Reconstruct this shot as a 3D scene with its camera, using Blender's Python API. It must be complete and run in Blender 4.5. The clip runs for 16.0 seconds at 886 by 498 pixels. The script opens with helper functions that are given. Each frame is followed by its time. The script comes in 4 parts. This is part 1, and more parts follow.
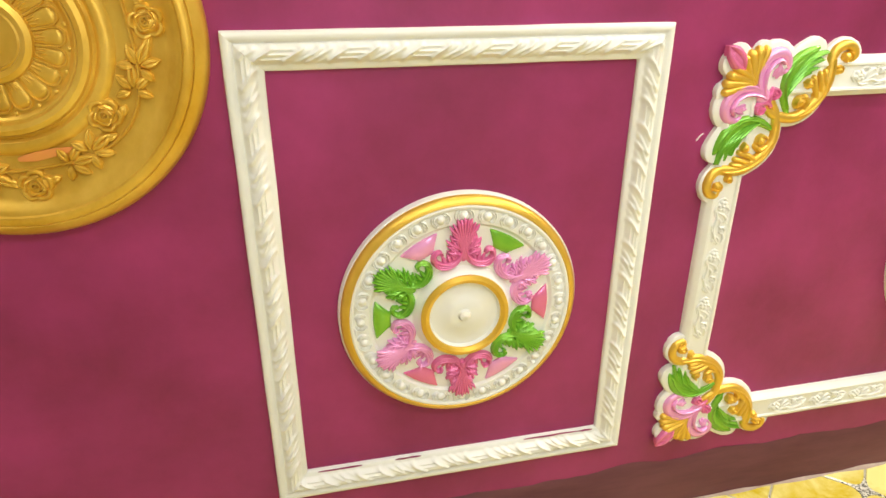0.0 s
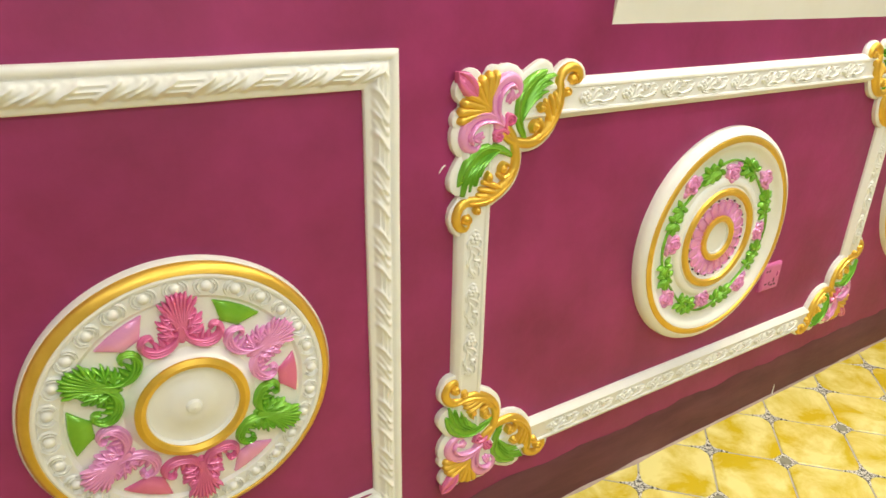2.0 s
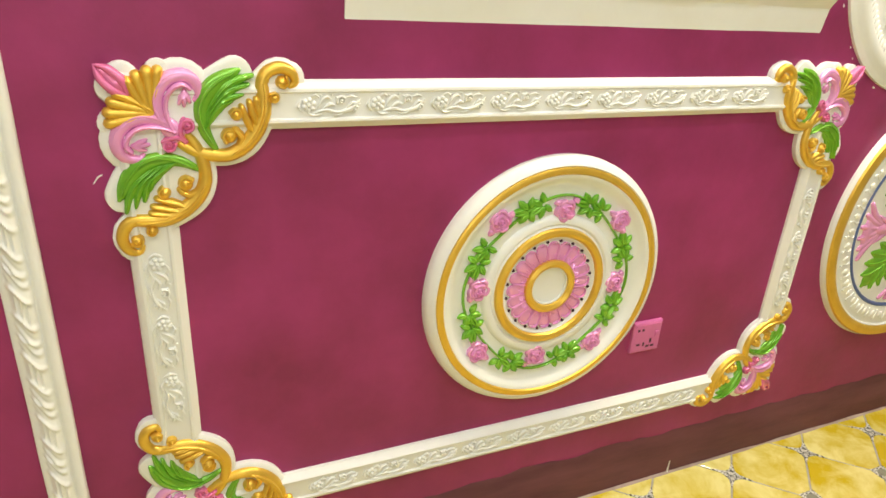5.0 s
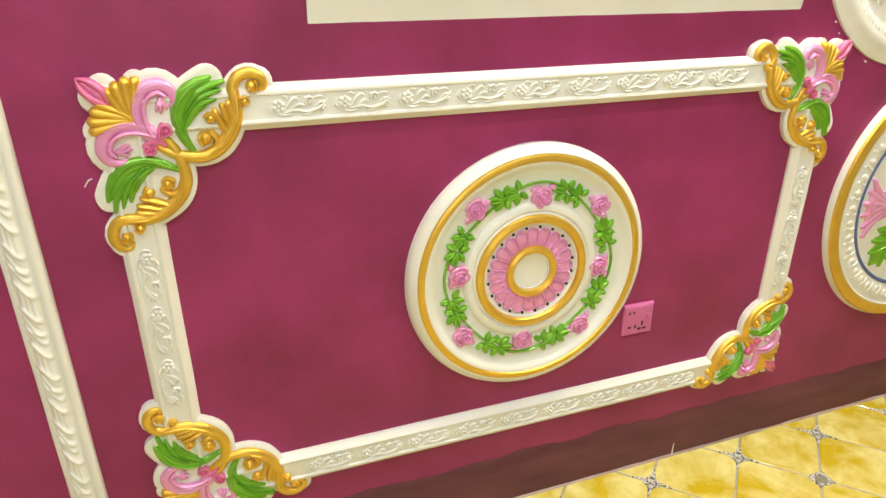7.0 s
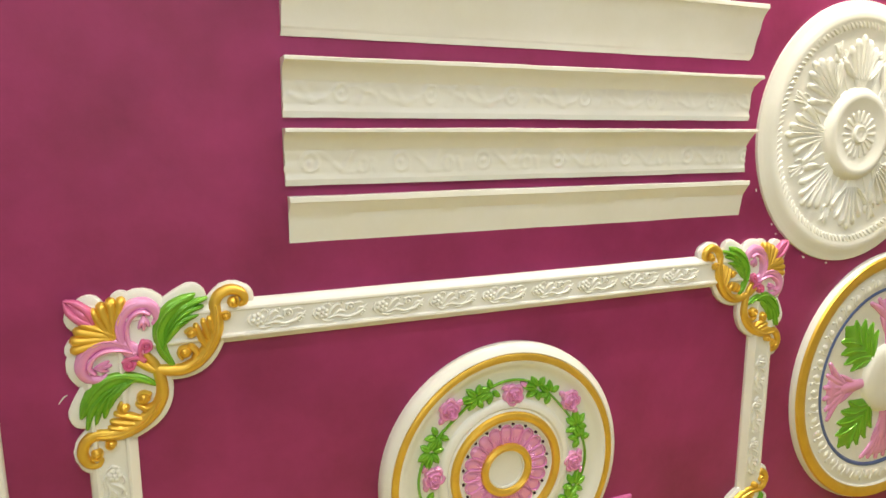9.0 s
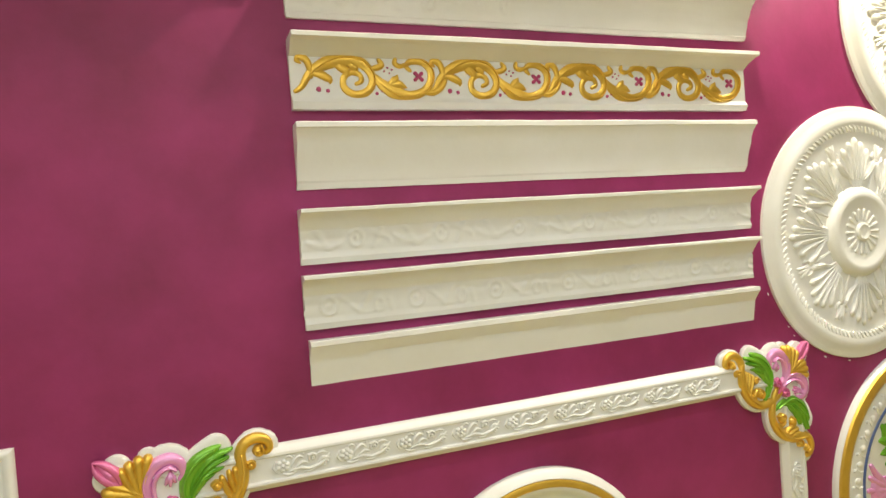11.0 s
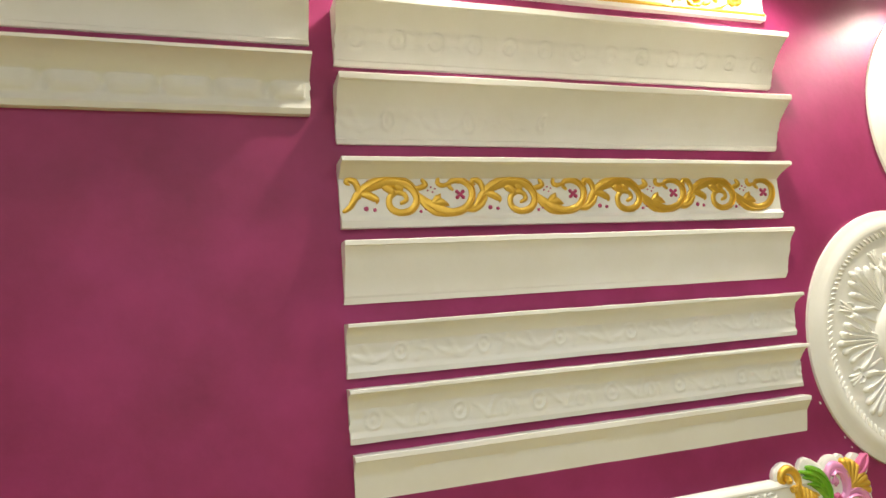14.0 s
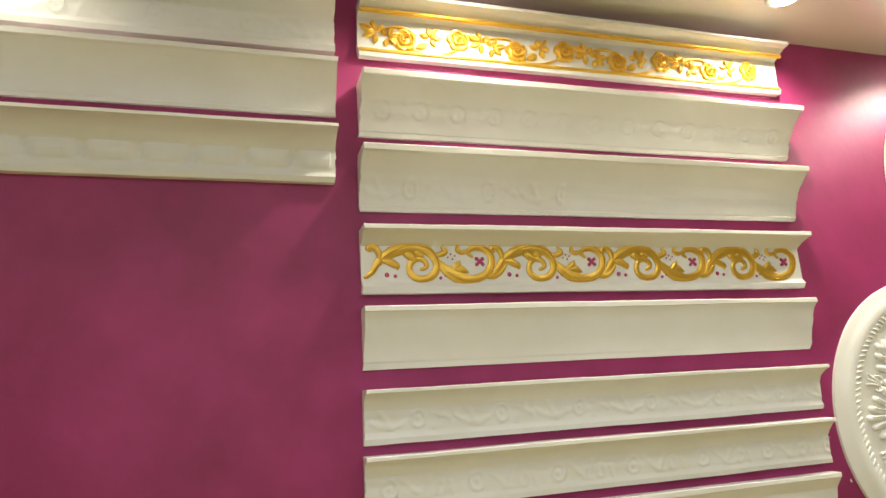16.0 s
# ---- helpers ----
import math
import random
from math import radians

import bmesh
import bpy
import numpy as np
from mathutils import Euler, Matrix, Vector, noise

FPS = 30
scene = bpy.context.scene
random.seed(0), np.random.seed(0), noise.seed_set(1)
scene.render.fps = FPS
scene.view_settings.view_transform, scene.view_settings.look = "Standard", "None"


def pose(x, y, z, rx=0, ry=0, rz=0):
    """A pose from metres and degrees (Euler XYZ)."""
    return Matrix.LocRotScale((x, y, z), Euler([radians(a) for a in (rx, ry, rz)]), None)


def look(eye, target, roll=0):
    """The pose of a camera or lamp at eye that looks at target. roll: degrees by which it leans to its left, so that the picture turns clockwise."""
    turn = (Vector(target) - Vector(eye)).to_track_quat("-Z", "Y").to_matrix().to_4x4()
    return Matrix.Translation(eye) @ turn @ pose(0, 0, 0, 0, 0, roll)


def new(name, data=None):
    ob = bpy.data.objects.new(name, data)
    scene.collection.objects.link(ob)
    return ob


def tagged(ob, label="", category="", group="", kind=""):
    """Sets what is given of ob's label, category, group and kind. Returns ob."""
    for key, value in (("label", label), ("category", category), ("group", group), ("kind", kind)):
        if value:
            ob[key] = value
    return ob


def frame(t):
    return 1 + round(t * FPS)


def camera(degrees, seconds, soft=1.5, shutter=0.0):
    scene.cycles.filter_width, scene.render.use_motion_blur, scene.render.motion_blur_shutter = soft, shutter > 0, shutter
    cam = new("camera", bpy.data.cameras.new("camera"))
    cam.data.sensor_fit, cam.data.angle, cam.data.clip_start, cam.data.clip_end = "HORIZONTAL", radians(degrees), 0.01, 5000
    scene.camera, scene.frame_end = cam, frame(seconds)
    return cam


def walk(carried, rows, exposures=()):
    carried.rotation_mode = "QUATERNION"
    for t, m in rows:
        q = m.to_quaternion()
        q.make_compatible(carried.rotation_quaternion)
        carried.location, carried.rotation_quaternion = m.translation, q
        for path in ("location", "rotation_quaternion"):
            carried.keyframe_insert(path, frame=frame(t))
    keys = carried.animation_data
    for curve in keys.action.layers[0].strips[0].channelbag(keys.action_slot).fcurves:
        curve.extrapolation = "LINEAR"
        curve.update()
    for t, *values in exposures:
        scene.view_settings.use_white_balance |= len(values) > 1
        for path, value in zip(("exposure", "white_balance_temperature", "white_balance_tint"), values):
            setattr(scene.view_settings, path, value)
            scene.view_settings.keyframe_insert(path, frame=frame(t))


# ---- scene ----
cam = camera(68.6, 16.0, shutter=0.3)
EXPOSURES = [(0, 0.47), (1.0, 0.42), (1.6, 0.24), (2.2, 0.17), (4, 0.08), (7, 0.14), (8.5, -0.09), (10, -0.26), (12.5, -0.35), (14, -0.4), (16, -0.5)]
PATH = [
    (0, (4.576, -1.206, 1.433), (4.99, 0.575, 0.622), 0.1),
    (0.5, (4.595, -1.195, 1.436), (5.063, 0.577, 0.635), 0.4),
    (1, (4.62, -1.177, 1.44), (5.233, 0.552, 0.642), 0.2),
    (1.5, (4.677, -1.109, 1.447), (5.504, 0.53, 0.654), 1.0),
    (2, (4.761, -1.06, 1.446), (5.739, 0.501, 0.667), 1.2),
    (2.5, (4.86, -1.071, 1.438), (5.839, 0.484, 0.647), 1.3),
    (3, (5.013, -1.125, 1.442), (5.98, 0.445, 0.665), 0.0),
    (3.5, (5.142, -1.18, 1.439), (6.107, 0.381, 0.645), 0.6),
    (4, (5.264, -1.166, 1.424), (6.153, 0.422, 0.595), 1.8),
    (4.2, (5.332, -1.144, 1.426), (6.169, 0.477, 0.605), 3.0),
    (6.3, (5.635, -1.269, 1.454), (6.274, 0.458, 0.675), 0.6),
    (6.5, (5.643, -1.277, 1.455), (6.27, 0.45, 0.665), -0.3),
    (7, (5.648, -1.29, 1.452), (6.264, 0.438, 0.654), -0.1),
    (7.5, (5.644, -1.304, 1.47), (6.312, 0.441, 0.757), 0.6),
    (8, (5.634, -1.312, 1.497), (6.318, 0.475, 0.916), 0.6),
    (8.5, (5.633, -1.314, 1.546), (6.344, 0.509, 1.134), 0.1),
    (9, (5.642, -1.311, 1.562), (6.383, 0.516, 1.225), -0.2),
    (9.5, (5.648, -1.313, 1.582), (6.411, 0.517, 1.321), -1.0),
    (10, (5.636, -1.314, 1.592), (6.381, 0.537, 1.457), -2.5),
    (10.2, (5.637, -1.319, 1.602), (6.374, 0.538, 1.502), -3.1),
    (12.3, (5.622, -1.345, 1.677), (6.325, 0.527, 1.734), -4.8),
    (12.5, (5.619, -1.344, 1.676), (6.309, 0.53, 1.777), -4.9),
    (13, (5.612, -1.355, 1.684), (6.274, 0.525, 1.851), -4.7),
    (13.5, (5.606, -1.363, 1.687), (6.259, 0.517, 1.884), -4.1),
    (14, (5.608, -1.366, 1.69), (6.243, 0.515, 1.934), -4.4),
    (14.5, (5.604, -1.373, 1.693), (6.211, 0.508, 1.999), -4.5),
    (15, (5.599, -1.381, 1.697), (6.193, 0.497, 2.04), -4.1),
    (15.5, (5.602, -1.384, 1.701), (6.187, 0.49, 2.081), -4.3),
    (16, (5.603, -1.385, 1.702), (6.183, 0.48, 2.131), -3.4),
]
walk(cam, [(t, look(eye, target, roll)) for t, eye, target, roll in PATH], EXPOSURES)

FLOOR = 0.036
CEIL = 2.66

# ---------------- light ----------------
world = bpy.data.worlds.new("world")
scene.world = world
world.use_nodes = True
sky = world.node_tree.nodes.new("ShaderNodeTexSky")
sky.sky_type, sky.sun_disc = "NISHITA", False
sky.sun_elevation, sky.sun_rotation = radians(50), radians(200)
world.node_tree.links.new(sky.outputs[0], world.node_tree.nodes["Background"].inputs[0])
world.node_tree.nodes["Background"].inputs[1].default_value = 0.1


def lamp(name, kind, m, power, colour, size=0.1, size_y=0.0, spot=60, blend=0.5):
    data = bpy.data.lights.new(name, kind)
    data.energy, data.color = power, colour
    if kind == "AREA":
        data.size = size
        if size_y:
            data.shape, data.size_y = "RECTANGLE", size_y
    else:
        data.shadow_soft_size = size
    if kind == "SPOT":
        data.spot_size, data.spot_blend = radians(spot), blend
    ob = new(name, data)
    ob.matrix_world = m
    return ob


# unseen overhead area light, added to even out the wall's brightness
lamp("overhead_fill", "AREA", look((5.6, -1.7, CEIL - 0.03), (5.6, -1.5, 0)), 32, (0.95, 0.985, 1.0), 3.6, 0.5)
# added soft light facing the wall for fill and glints; no window is built
lamp("front_fill", "AREA", look((5.4, -3.9, 1.6), (5.8, 0, 1.5)), 15, (0.93, 0.97, 1.0), 1.3, 0.8)
# row of spots without fixtures, added to rake the wall from above
for dx, power in ((3.7, 20), (4.7, 8), (5.7, 20.5), (6.7, 33), (7.7, 33)):
    lamp("wall_fill_spot", "SPOT", look((dx, -0.75, CEIL - 0.02), (dx, -0.7, 0)), power, (0.96, 0.985, 1.0), 0.09, 0, 125, 1.0)
DOWNLIGHTS = ((5.1, 3.6), (6.1, 22.0), (6.95, 36.0), (7.7, 66.0))
for dx, power in DOWNLIGHTS:
    lamp("downlight_lamp", "SPOT", look((dx, -0.2, CEIL - 0.02), (dx, -0.19, 0)), power, (1.0, 0.9, 0.72), 0.025, 0, 154, 0.5)


# ---------------- materials ----------------
def material(name, colour, second=None, rough=0.5, metal=0.0, scale=4.0, fine=90.0, bump=0.15, coat=0.0, spread=0.5, stretch=(1, 1, 1), spec=0.5):
    """Painted surface: two colours mixed by broad clouds, fine grain in relief and gloss."""
    m = bpy.data.materials.new(name)
    m.use_nodes = True
    t = m.node_tree
    n, link = t.nodes, t.links.new
    b = n["Principled BSDF"]
    b.inputs["Metallic"].default_value = metal
    b.inputs["Coat Weight"].default_value = coat
    b.inputs["Coat Roughness"].default_value = 0.15
    b.inputs["Specular IOR Level"].default_value = spec
    co = n.new("ShaderNodeTexCoord")
    mp = n.new("ShaderNodeMapping")
    mp.inputs["Scale"].default_value = stretch
    link(co.outputs["Object"], mp.inputs["Vector"])
    broad, grain = n.new("ShaderNodeTexNoise"), n.new("ShaderNodeTexNoise")
    broad.inputs["Scale"].default_value, broad.inputs["Detail"].default_value = scale, 6
    broad.inputs["Roughness"].default_value = 0.6
    grain.inputs["Scale"].default_value, grain.inputs["Detail"].default_value = fine, 4
    link(mp.outputs[0], broad.inputs["Vector"])
    link(mp.outputs[0], grain.inputs["Vector"])
    ramp = n.new("ShaderNodeMapRange")
    ramp.inputs[1].default_value, ramp.inputs[2].default_value = 0.5 - spread / 2, 0.5 + spread / 2
    link(broad.outputs[0], ramp.inputs[0])
    mix = n.new("ShaderNodeMix")
    mix.data_type = "RGBA"
    mix.inputs[6].default_value = (*colour, 1)
    mix.inputs[7].default_value = (*(second or [c * 0.8 for c in colour]), 1)
    link(ramp.outputs[0], mix.inputs[0])
    link(mix.outputs[2], b.inputs["Base Color"])
    rr = n.new("ShaderNodeMapRange")
    rr.inputs[3].default_value, rr.inputs[4].default_value = rough - 0.07, rough + 0.09
    link(grain.outputs[0], rr.inputs[0])
    link(rr.outputs[0], b.inputs["Roughness"])
    bp = n.new("ShaderNodeBump")
    bp.inputs["Strength"].default_value, bp.inputs["Distance"].default_value = bump, 0.002
    link(grain.outputs[0], bp.inputs["Height"])
    link(bp.outputs[0], b.inputs["Normal"])
    return m


WALL = material("magenta_wall_paint", (0.35, 0.035, 0.15), (0.225, 0.021, 0.084), 0.46, 0, 3.4, 45, 0.22, 0, 0.34, spec=0.36)
BROWN = material("brown_band_paint", (0.1, 0.03, 0.042), (0.17, 0.058, 0.072), 0.5, 0, 6, 50, 0.2, 0, 0.4, stretch=(0.5, 1, 2.5), spec=0.3)
PLASTER = material("white_gypsum", (0.84, 0.845, 0.81), (0.77, 0.765, 0.69), 0.4, 0, 6, 70, 0.14, 0, 0.55)
GOLD = material("gold_paint", (0.84, 0.56, 0.095), (0.72, 0.44, 0.055), 0.33, 0.64, 26, 60, 0.05, 0, 0.6)
OLDGOLD = material("brushed_gold_paint", (0.84, 0.56, 0.1), (0.62, 0.36, 0.035), 0.33, 0.56, 11, 55, 0.12, 0, 0.34, stretch=(1, 1, 0.6))
GREEN = material("green_pearl_paint", (0.24, 0.56, 0.045), (0.14, 0.42, 0.025), 0.22, 0.35, 20, 30, 0.0, 0.5)
PINK = material("pink_pearl_paint", (0.86, 0.4, 0.71), (0.79, 0.31, 0.6), 0.22, 0.25, 20, 30, 0.0, 0.5)
ROSE = material("rose_red_pearl_paint", (0.79, 0.2, 0.42), (0.68, 0.14, 0.33), 0.22, 0.25, 20, 30, 0.0, 0.5)
CRIMSON = material("crimson_paint", (0.5, 0.06, 0.17), (0.42, 0.045, 0.13), 0.35, 0.1, 20, 30, 0.0)
BLUE = material("blue_line_paint", (0.06, 0.1, 0.28), (0.09, 0.14, 0.33), 0.4, 0, 20, 150, 0.1)
# shade inside the socket's holes as a colour; also used on dark beads
DARK = material("hole_shade_and_dark_bead", (0.05, 0.01, 0.03), (0.03, 0.01, 0.02), 0.6, 0, 20, 150, 0.1)
SOCKET = material("pink_painted_plastic", (0.66, 0.17, 0.4), (0.58, 0.13, 0.33), 0.35, 0, 12, 150, 0.1)
TILE = material("yellow_marbled_tile", (0.8, 0.72, 0.27), (0.58, 0.43, 0.016), 0.12, 0, 7.5, 30, 0.05, 0.3, 0.24)
marble = TILE.node_tree.nodes
for node in list(marble):
    if node.bl_idname == "ShaderNodeTexNoise" and node.inputs["Scale"].default_value < 10:
        node.inputs["Distortion"].default_value = 0.35
    if node.bl_idname == "ShaderNodeMapping":
        # each tile has clouds of its own
        info, far = marble.new("ShaderNodeObjectInfo"), marble.new("ShaderNodeMath")
        far.operation = "MULTIPLY"
        far.inputs[1].default_value = 60.0
        TILE.node_tree.links.new(info.outputs["Random"], far.inputs[0])
        TILE.node_tree.links.new(far.outputs[0], node.inputs["Location"])
GROUT = material("grey_grout", (0.5, 0.48, 0.4), (0.27, 0.25, 0.2), 0.7, 0, 30, 150, 0.3)
MORTAR = material("beige_mortar", (0.46, 0.37, 0.3), (0.3, 0.2, 0.17), 0.7, 0, 14, 150, 0.3)
INSET = material("grey_patterned_inset", (0.75, 0.73, 0.64), (0.05, 0.05, 0.045), 0.2, 0, 170, 60, 0.05, 0.2, 0.14)
INSETGREY = material("olive_grey_inset", (0.3, 0.3, 0.22), (0.2, 0.2, 0.15), 0.2, 0, 40, 60, 0.05)
CEILING = material("white_ceiling_gloss", (0.84, 0.82, 0.75), (0.8, 0.78, 0.7), 0.22, 0, 2, 60, 0.03, 0.3)
ROOM = material("cream_room_paint", (0.72, 0.71, 0.66), (0.68, 0.66, 0.6), 0.6, 0, 3, 60, 0.1)


# ---------------- mesh helpers ----------------
class Shape:
    """Vertices and faces of one mesh. u to the right, v up, h out of the wall."""

    def __init__(self, at=(0.0, 0.0), turn=0.0, sx=1, sz=1, size=1.0):
        self.v, self.f = [], []
        self.at, self.sx, self.sz, self.size = at, sx, sz, size
        self.c, self.s, self.depth = math.cos(turn), math.sin(turn), 1.0

    def put(self, u, v, h):
        u, v = u * self.sx * self.size, v * self.sz * self.size
        self.v.append((self.at[0] + u * self.c - v * self.s, -h * self.depth, self.at[1] + u * self.s + v * self.c))
        return len(self.v) - 1

    def grid(self, rows, closed=False):
        """Joins rows of indices into quads; closed: the last row meets the first."""
        for a, b in zip(rows, rows[1:] + ([rows[0]] if closed else [])):
            for i in range(len(a) - 1):
                self.f.append((a[i], a[i + 1], b[i + 1], b[i]))

    def box(self, u0, u1, v0, v1, h0, h1, cut=0.0):
        lo = [self.put(u, v, h0) for u, v in ((u0, v0), (u1, v0), (u1, v1), (u0, v1))]
        c = cut
        mid = [self.put(u, v, h1 - c) for u, v in ((u0, v0), (u1, v0), (u1, v1), (u0, v1))]
        top = [self.put(u, v, h1) for u, v in ((u0 + c, v0 + c), (u1 - c, v0 + c), (u1 - c, v1 - c), (u0 + c, v1 - c))]
        for a, b in ((lo, mid), (mid, top)):
            for i in range(4):
                self.f.append((a[i], a[(i + 1) % 4], b[(i + 1) % 4], b[i]))
        self.f += [tuple(top), tuple(reversed(lo))]
        return self

    def lathe(self, profile, steps=96, close=False):
        rows = []
        for k in range(steps):
            a = 2 * math.pi * k / steps
            rows.append([self.put(r * math.cos(a), r * math.sin(a), h) for r, h in profile])
        self.grid(rows, True)
        return self

    def stroke(self, points, width, h, base=0.0, per=5, sides=6, flat=False, ends=1.0):
        """A raised band along a smooth curve. width: half widths at the points; round ends."""
        n = len(points)
        if not isinstance(width, (list, tuple)):
            width = [width] * n
        line = []
        for i in range(n - 1):
            p0, p1, p2, p3 = points[max(i - 1, 0)], points[i], points[i + 1], points[min(i + 2, n - 1)]
            for k in range(per + (i == n - 2)):
                t = k / per
                q = [0.5 * (2 * b + (c - a) * t + (2 * a - 5 * b + 4 * c - d) * t * t + (3 * b - a - 3 * c + d) * t ** 3) for a, b, c, d in zip(p0, p1, p2, p3)]
                line.append((*q, width[i] * (1 - t) + width[i + 1] * t))
        m = len(line)
        dirs = []
        for i in range(m):
            a, b = line[max(i - 1, 0)], line[min(i + 1, m - 1)]
            d = math.hypot(b[0] - a[0], b[1] - a[1]) or 1
            dirs.append(((b[0] - a[0]) / d, (b[1] - a[1]) / d))
        full = []
        w0, w1 = line[0][2], line[-1][2]
        caps = (0.985, 0.9, 0.72, 0.4) if flat else (0.95, 0.6)
        for k in caps:
            full.append((line[0][0] - dirs[0][0] * w0 * k * ends, line[0][1] - dirs[0][1] * w0 * k * ends, w0 * math.sqrt(1 - k * k), dirs[0], math.sqrt(1 - k * k)))
        for (x, y, w), d in zip(line, dirs):
            full.append((x, y, w, d, 1.0))
        for k in reversed(caps):
            full.append((line[-1][0] + dirs[-1][0] * w1 * k * ends, line[-1][1] + dirs[-1][1] * w1 * k * ends, w1 * math.sqrt(1 - k * k), dirs[-1], math.sqrt(1 - k * k)))
        big = max(width)
        rows = []
        for x, y, w, d, e in full:
            nx, ny = -d[1], d[0]
            row = []
            if flat:
                for o, q in ((-1, 0), (-1, 0.72), (-0.86, 0.95), (-0.6, 1), (0.6, 1), (0.86, 0.95), (1, 0.72), (1, 0)):
                    row.append(self.put(x + nx * w * o, y + ny * w * o, base + h * q))
            else:
                hh = h * (0.35 + 0.65 * min(1, w / big)) * e
                for k in range(sides + 1):
                    a = math.pi * k / sides
                    row.append(self.put(x + nx * w * -math.cos(a), y + ny * w * -math.cos(a), base + hh * math.sin(a) ** 0.8 if 0 < k < sides else base - 0.002))
            rows.append(row)
        self.grid(rows)
        for r in (rows[0], rows[-1]):
            self.f.append(tuple(r))
        return self

    def blob(self, u, v, ru, rv, h, base=0.0, steps=12, rings=4):
        rows = []
        for k in range(steps):
            a = 2 * math.pi * k / steps
            row = []
            for j in range(rings + 1):
                b = math.pi / 2 * j / rings * 0.98
                row.append(self.put(u + ru * math.cos(a) * math.cos(b), v + rv * math.sin(a) * math.cos(b), base + h * math.sin(b) - (0.002 if j == 0 else 0)))
            rows.append(row)
        self.grid(rows, True)
        self.f.append(tuple(r[-1] for r in rows))
        return self

    def curl(self, u, v, r, w, h, base, start=0.0, turns=1.4, way=1):
        """A spiral that winds inwards to a small ball."""
        pts, ws = [], []
        n = int(turns * 7)
        for k in range(n + 1):
            t = k / n
            a = start + way * turns * 2 * math.pi * t
            rad = r * (1 - 0.78 * t)
            pts.append((u + rad * math.cos(a), v + rad * math.sin(a)))
            ws.append(w * (1 - 0.45 * t))
        self.stroke(pts, ws, h, base, 3, 5)
        self.blob(u, v, r * 0.34, r * 0.34, h * 1.15, base, 8, 3)
        return self


def part(name, shape, mat, parent=None, label="", angle=38):
    me = bpy.data.meshes.new(name)
    me.from_pydata(shape.v, [], shape.f)
    bm = bmesh.new()
    bm.from_mesh(me)
    bmesh.ops.recalc_face_normals(bm, faces=bm.faces)
    bm.to_mesh(me)
    bm.free()
    me.polygons.foreach_set("use_smooth", [True] * len(me.polygons))
    me.set_sharp_from_angle(angle=radians(angle))
    me.materials.append(mat)
    ob = new(name, me)
    if parent is not None:
        ob.parent = parent
        ob.matrix_parent_inverse = parent.matrix_world.inverted()
    if label:
        ob["label"] = label
    return ob


def thing(name, at, label, category, group=""):
    ob = new(name)
    ob.matrix_world = pose(*at)
    ob.empty_display_size = 0.05
    tagged(ob, label, category, group)
    bpy.context.view_layer.update()
    return ob


def slab(name, x0, x1, y0, y1, z0, z1, mat, label, category="wall"):
    s = Shape()
    s.box(x0, x1, z0, z1, -y1, -y0)
    return tagged(part(name, s, mat), label, category, "", "structure")


# ---------------- the room ----------------
slab("wall_north", 2.6, 10.0, 0.0, 0.3, FLOOR - 0.004, CEIL + 0.1, WALL, "magenta painted plaster wall with hung gypsum samples")
# three unseen walls, added to close the room and bounce light back
slab("wall_west", 2.4, 2.6, -4.2, 0.2, FLOOR - 0.004, CEIL + 0.1, ROOM, "unseen plain cream wall added to close the room")
slab("wall_east", 10.0, 10.2, -4.2, 0.2, FLOOR - 0.004, CEIL + 0.1, ROOM, "unseen plain cream wall added to close the room")
slab("wall_south", 2.6, 10.0, -4.2, -4.0, FLOOR - 0.004, CEIL + 0.1, ROOM, "unseen plain cream wall added to close the room")
slab("ceiling", 2.4, 10.2, -4.2, 0.3, CEIL, CEIL + 0.08, CEILING, "glossy white flat ceiling", "ceiling")

# brown band painted along the wall's foot, with a brushed uneven edge
s = Shape()
rows = []
for k in range(241):
    x = 2.6 + 7.4 * k / 240
    top = 0.2 + 0.03 * noise.noise((x * 1.3, 0, 0)) + 0.014 * noise.noise((x * 7, 3, 0)) + 0.006 * noise.noise((x * 25, 5, 0))
    rows.append([s.put(x, FLOOR, 0.003), s.put(x, top - 0.004, 0.003), s.put(x, top, 0.0005)])
s.grid(rows)
tagged(part("baseboard_band", s, BROWN), "brown painted band along the foot of the wall", "baseboard", "", "structure")
s = Shape()
rows = []
for k in range(241):
    x = 2.6 + 7.4 * k / 240
    w = max(0.0012, 0.004 + 0.009 * noise.noise((x * 9, 1, 0)))
    rows.append([s.put(x, FLOOR + w, 0.003), s.put(x, FLOOR + w * 0.9, 0.005), s.put(x, FLOOR, 0.006 + w)])
s.grid(rows)
tagged(part("trim_mortar", s, MORTAR), "pale mortar fillet between wall and floor tiles", "trim", "", "structure")


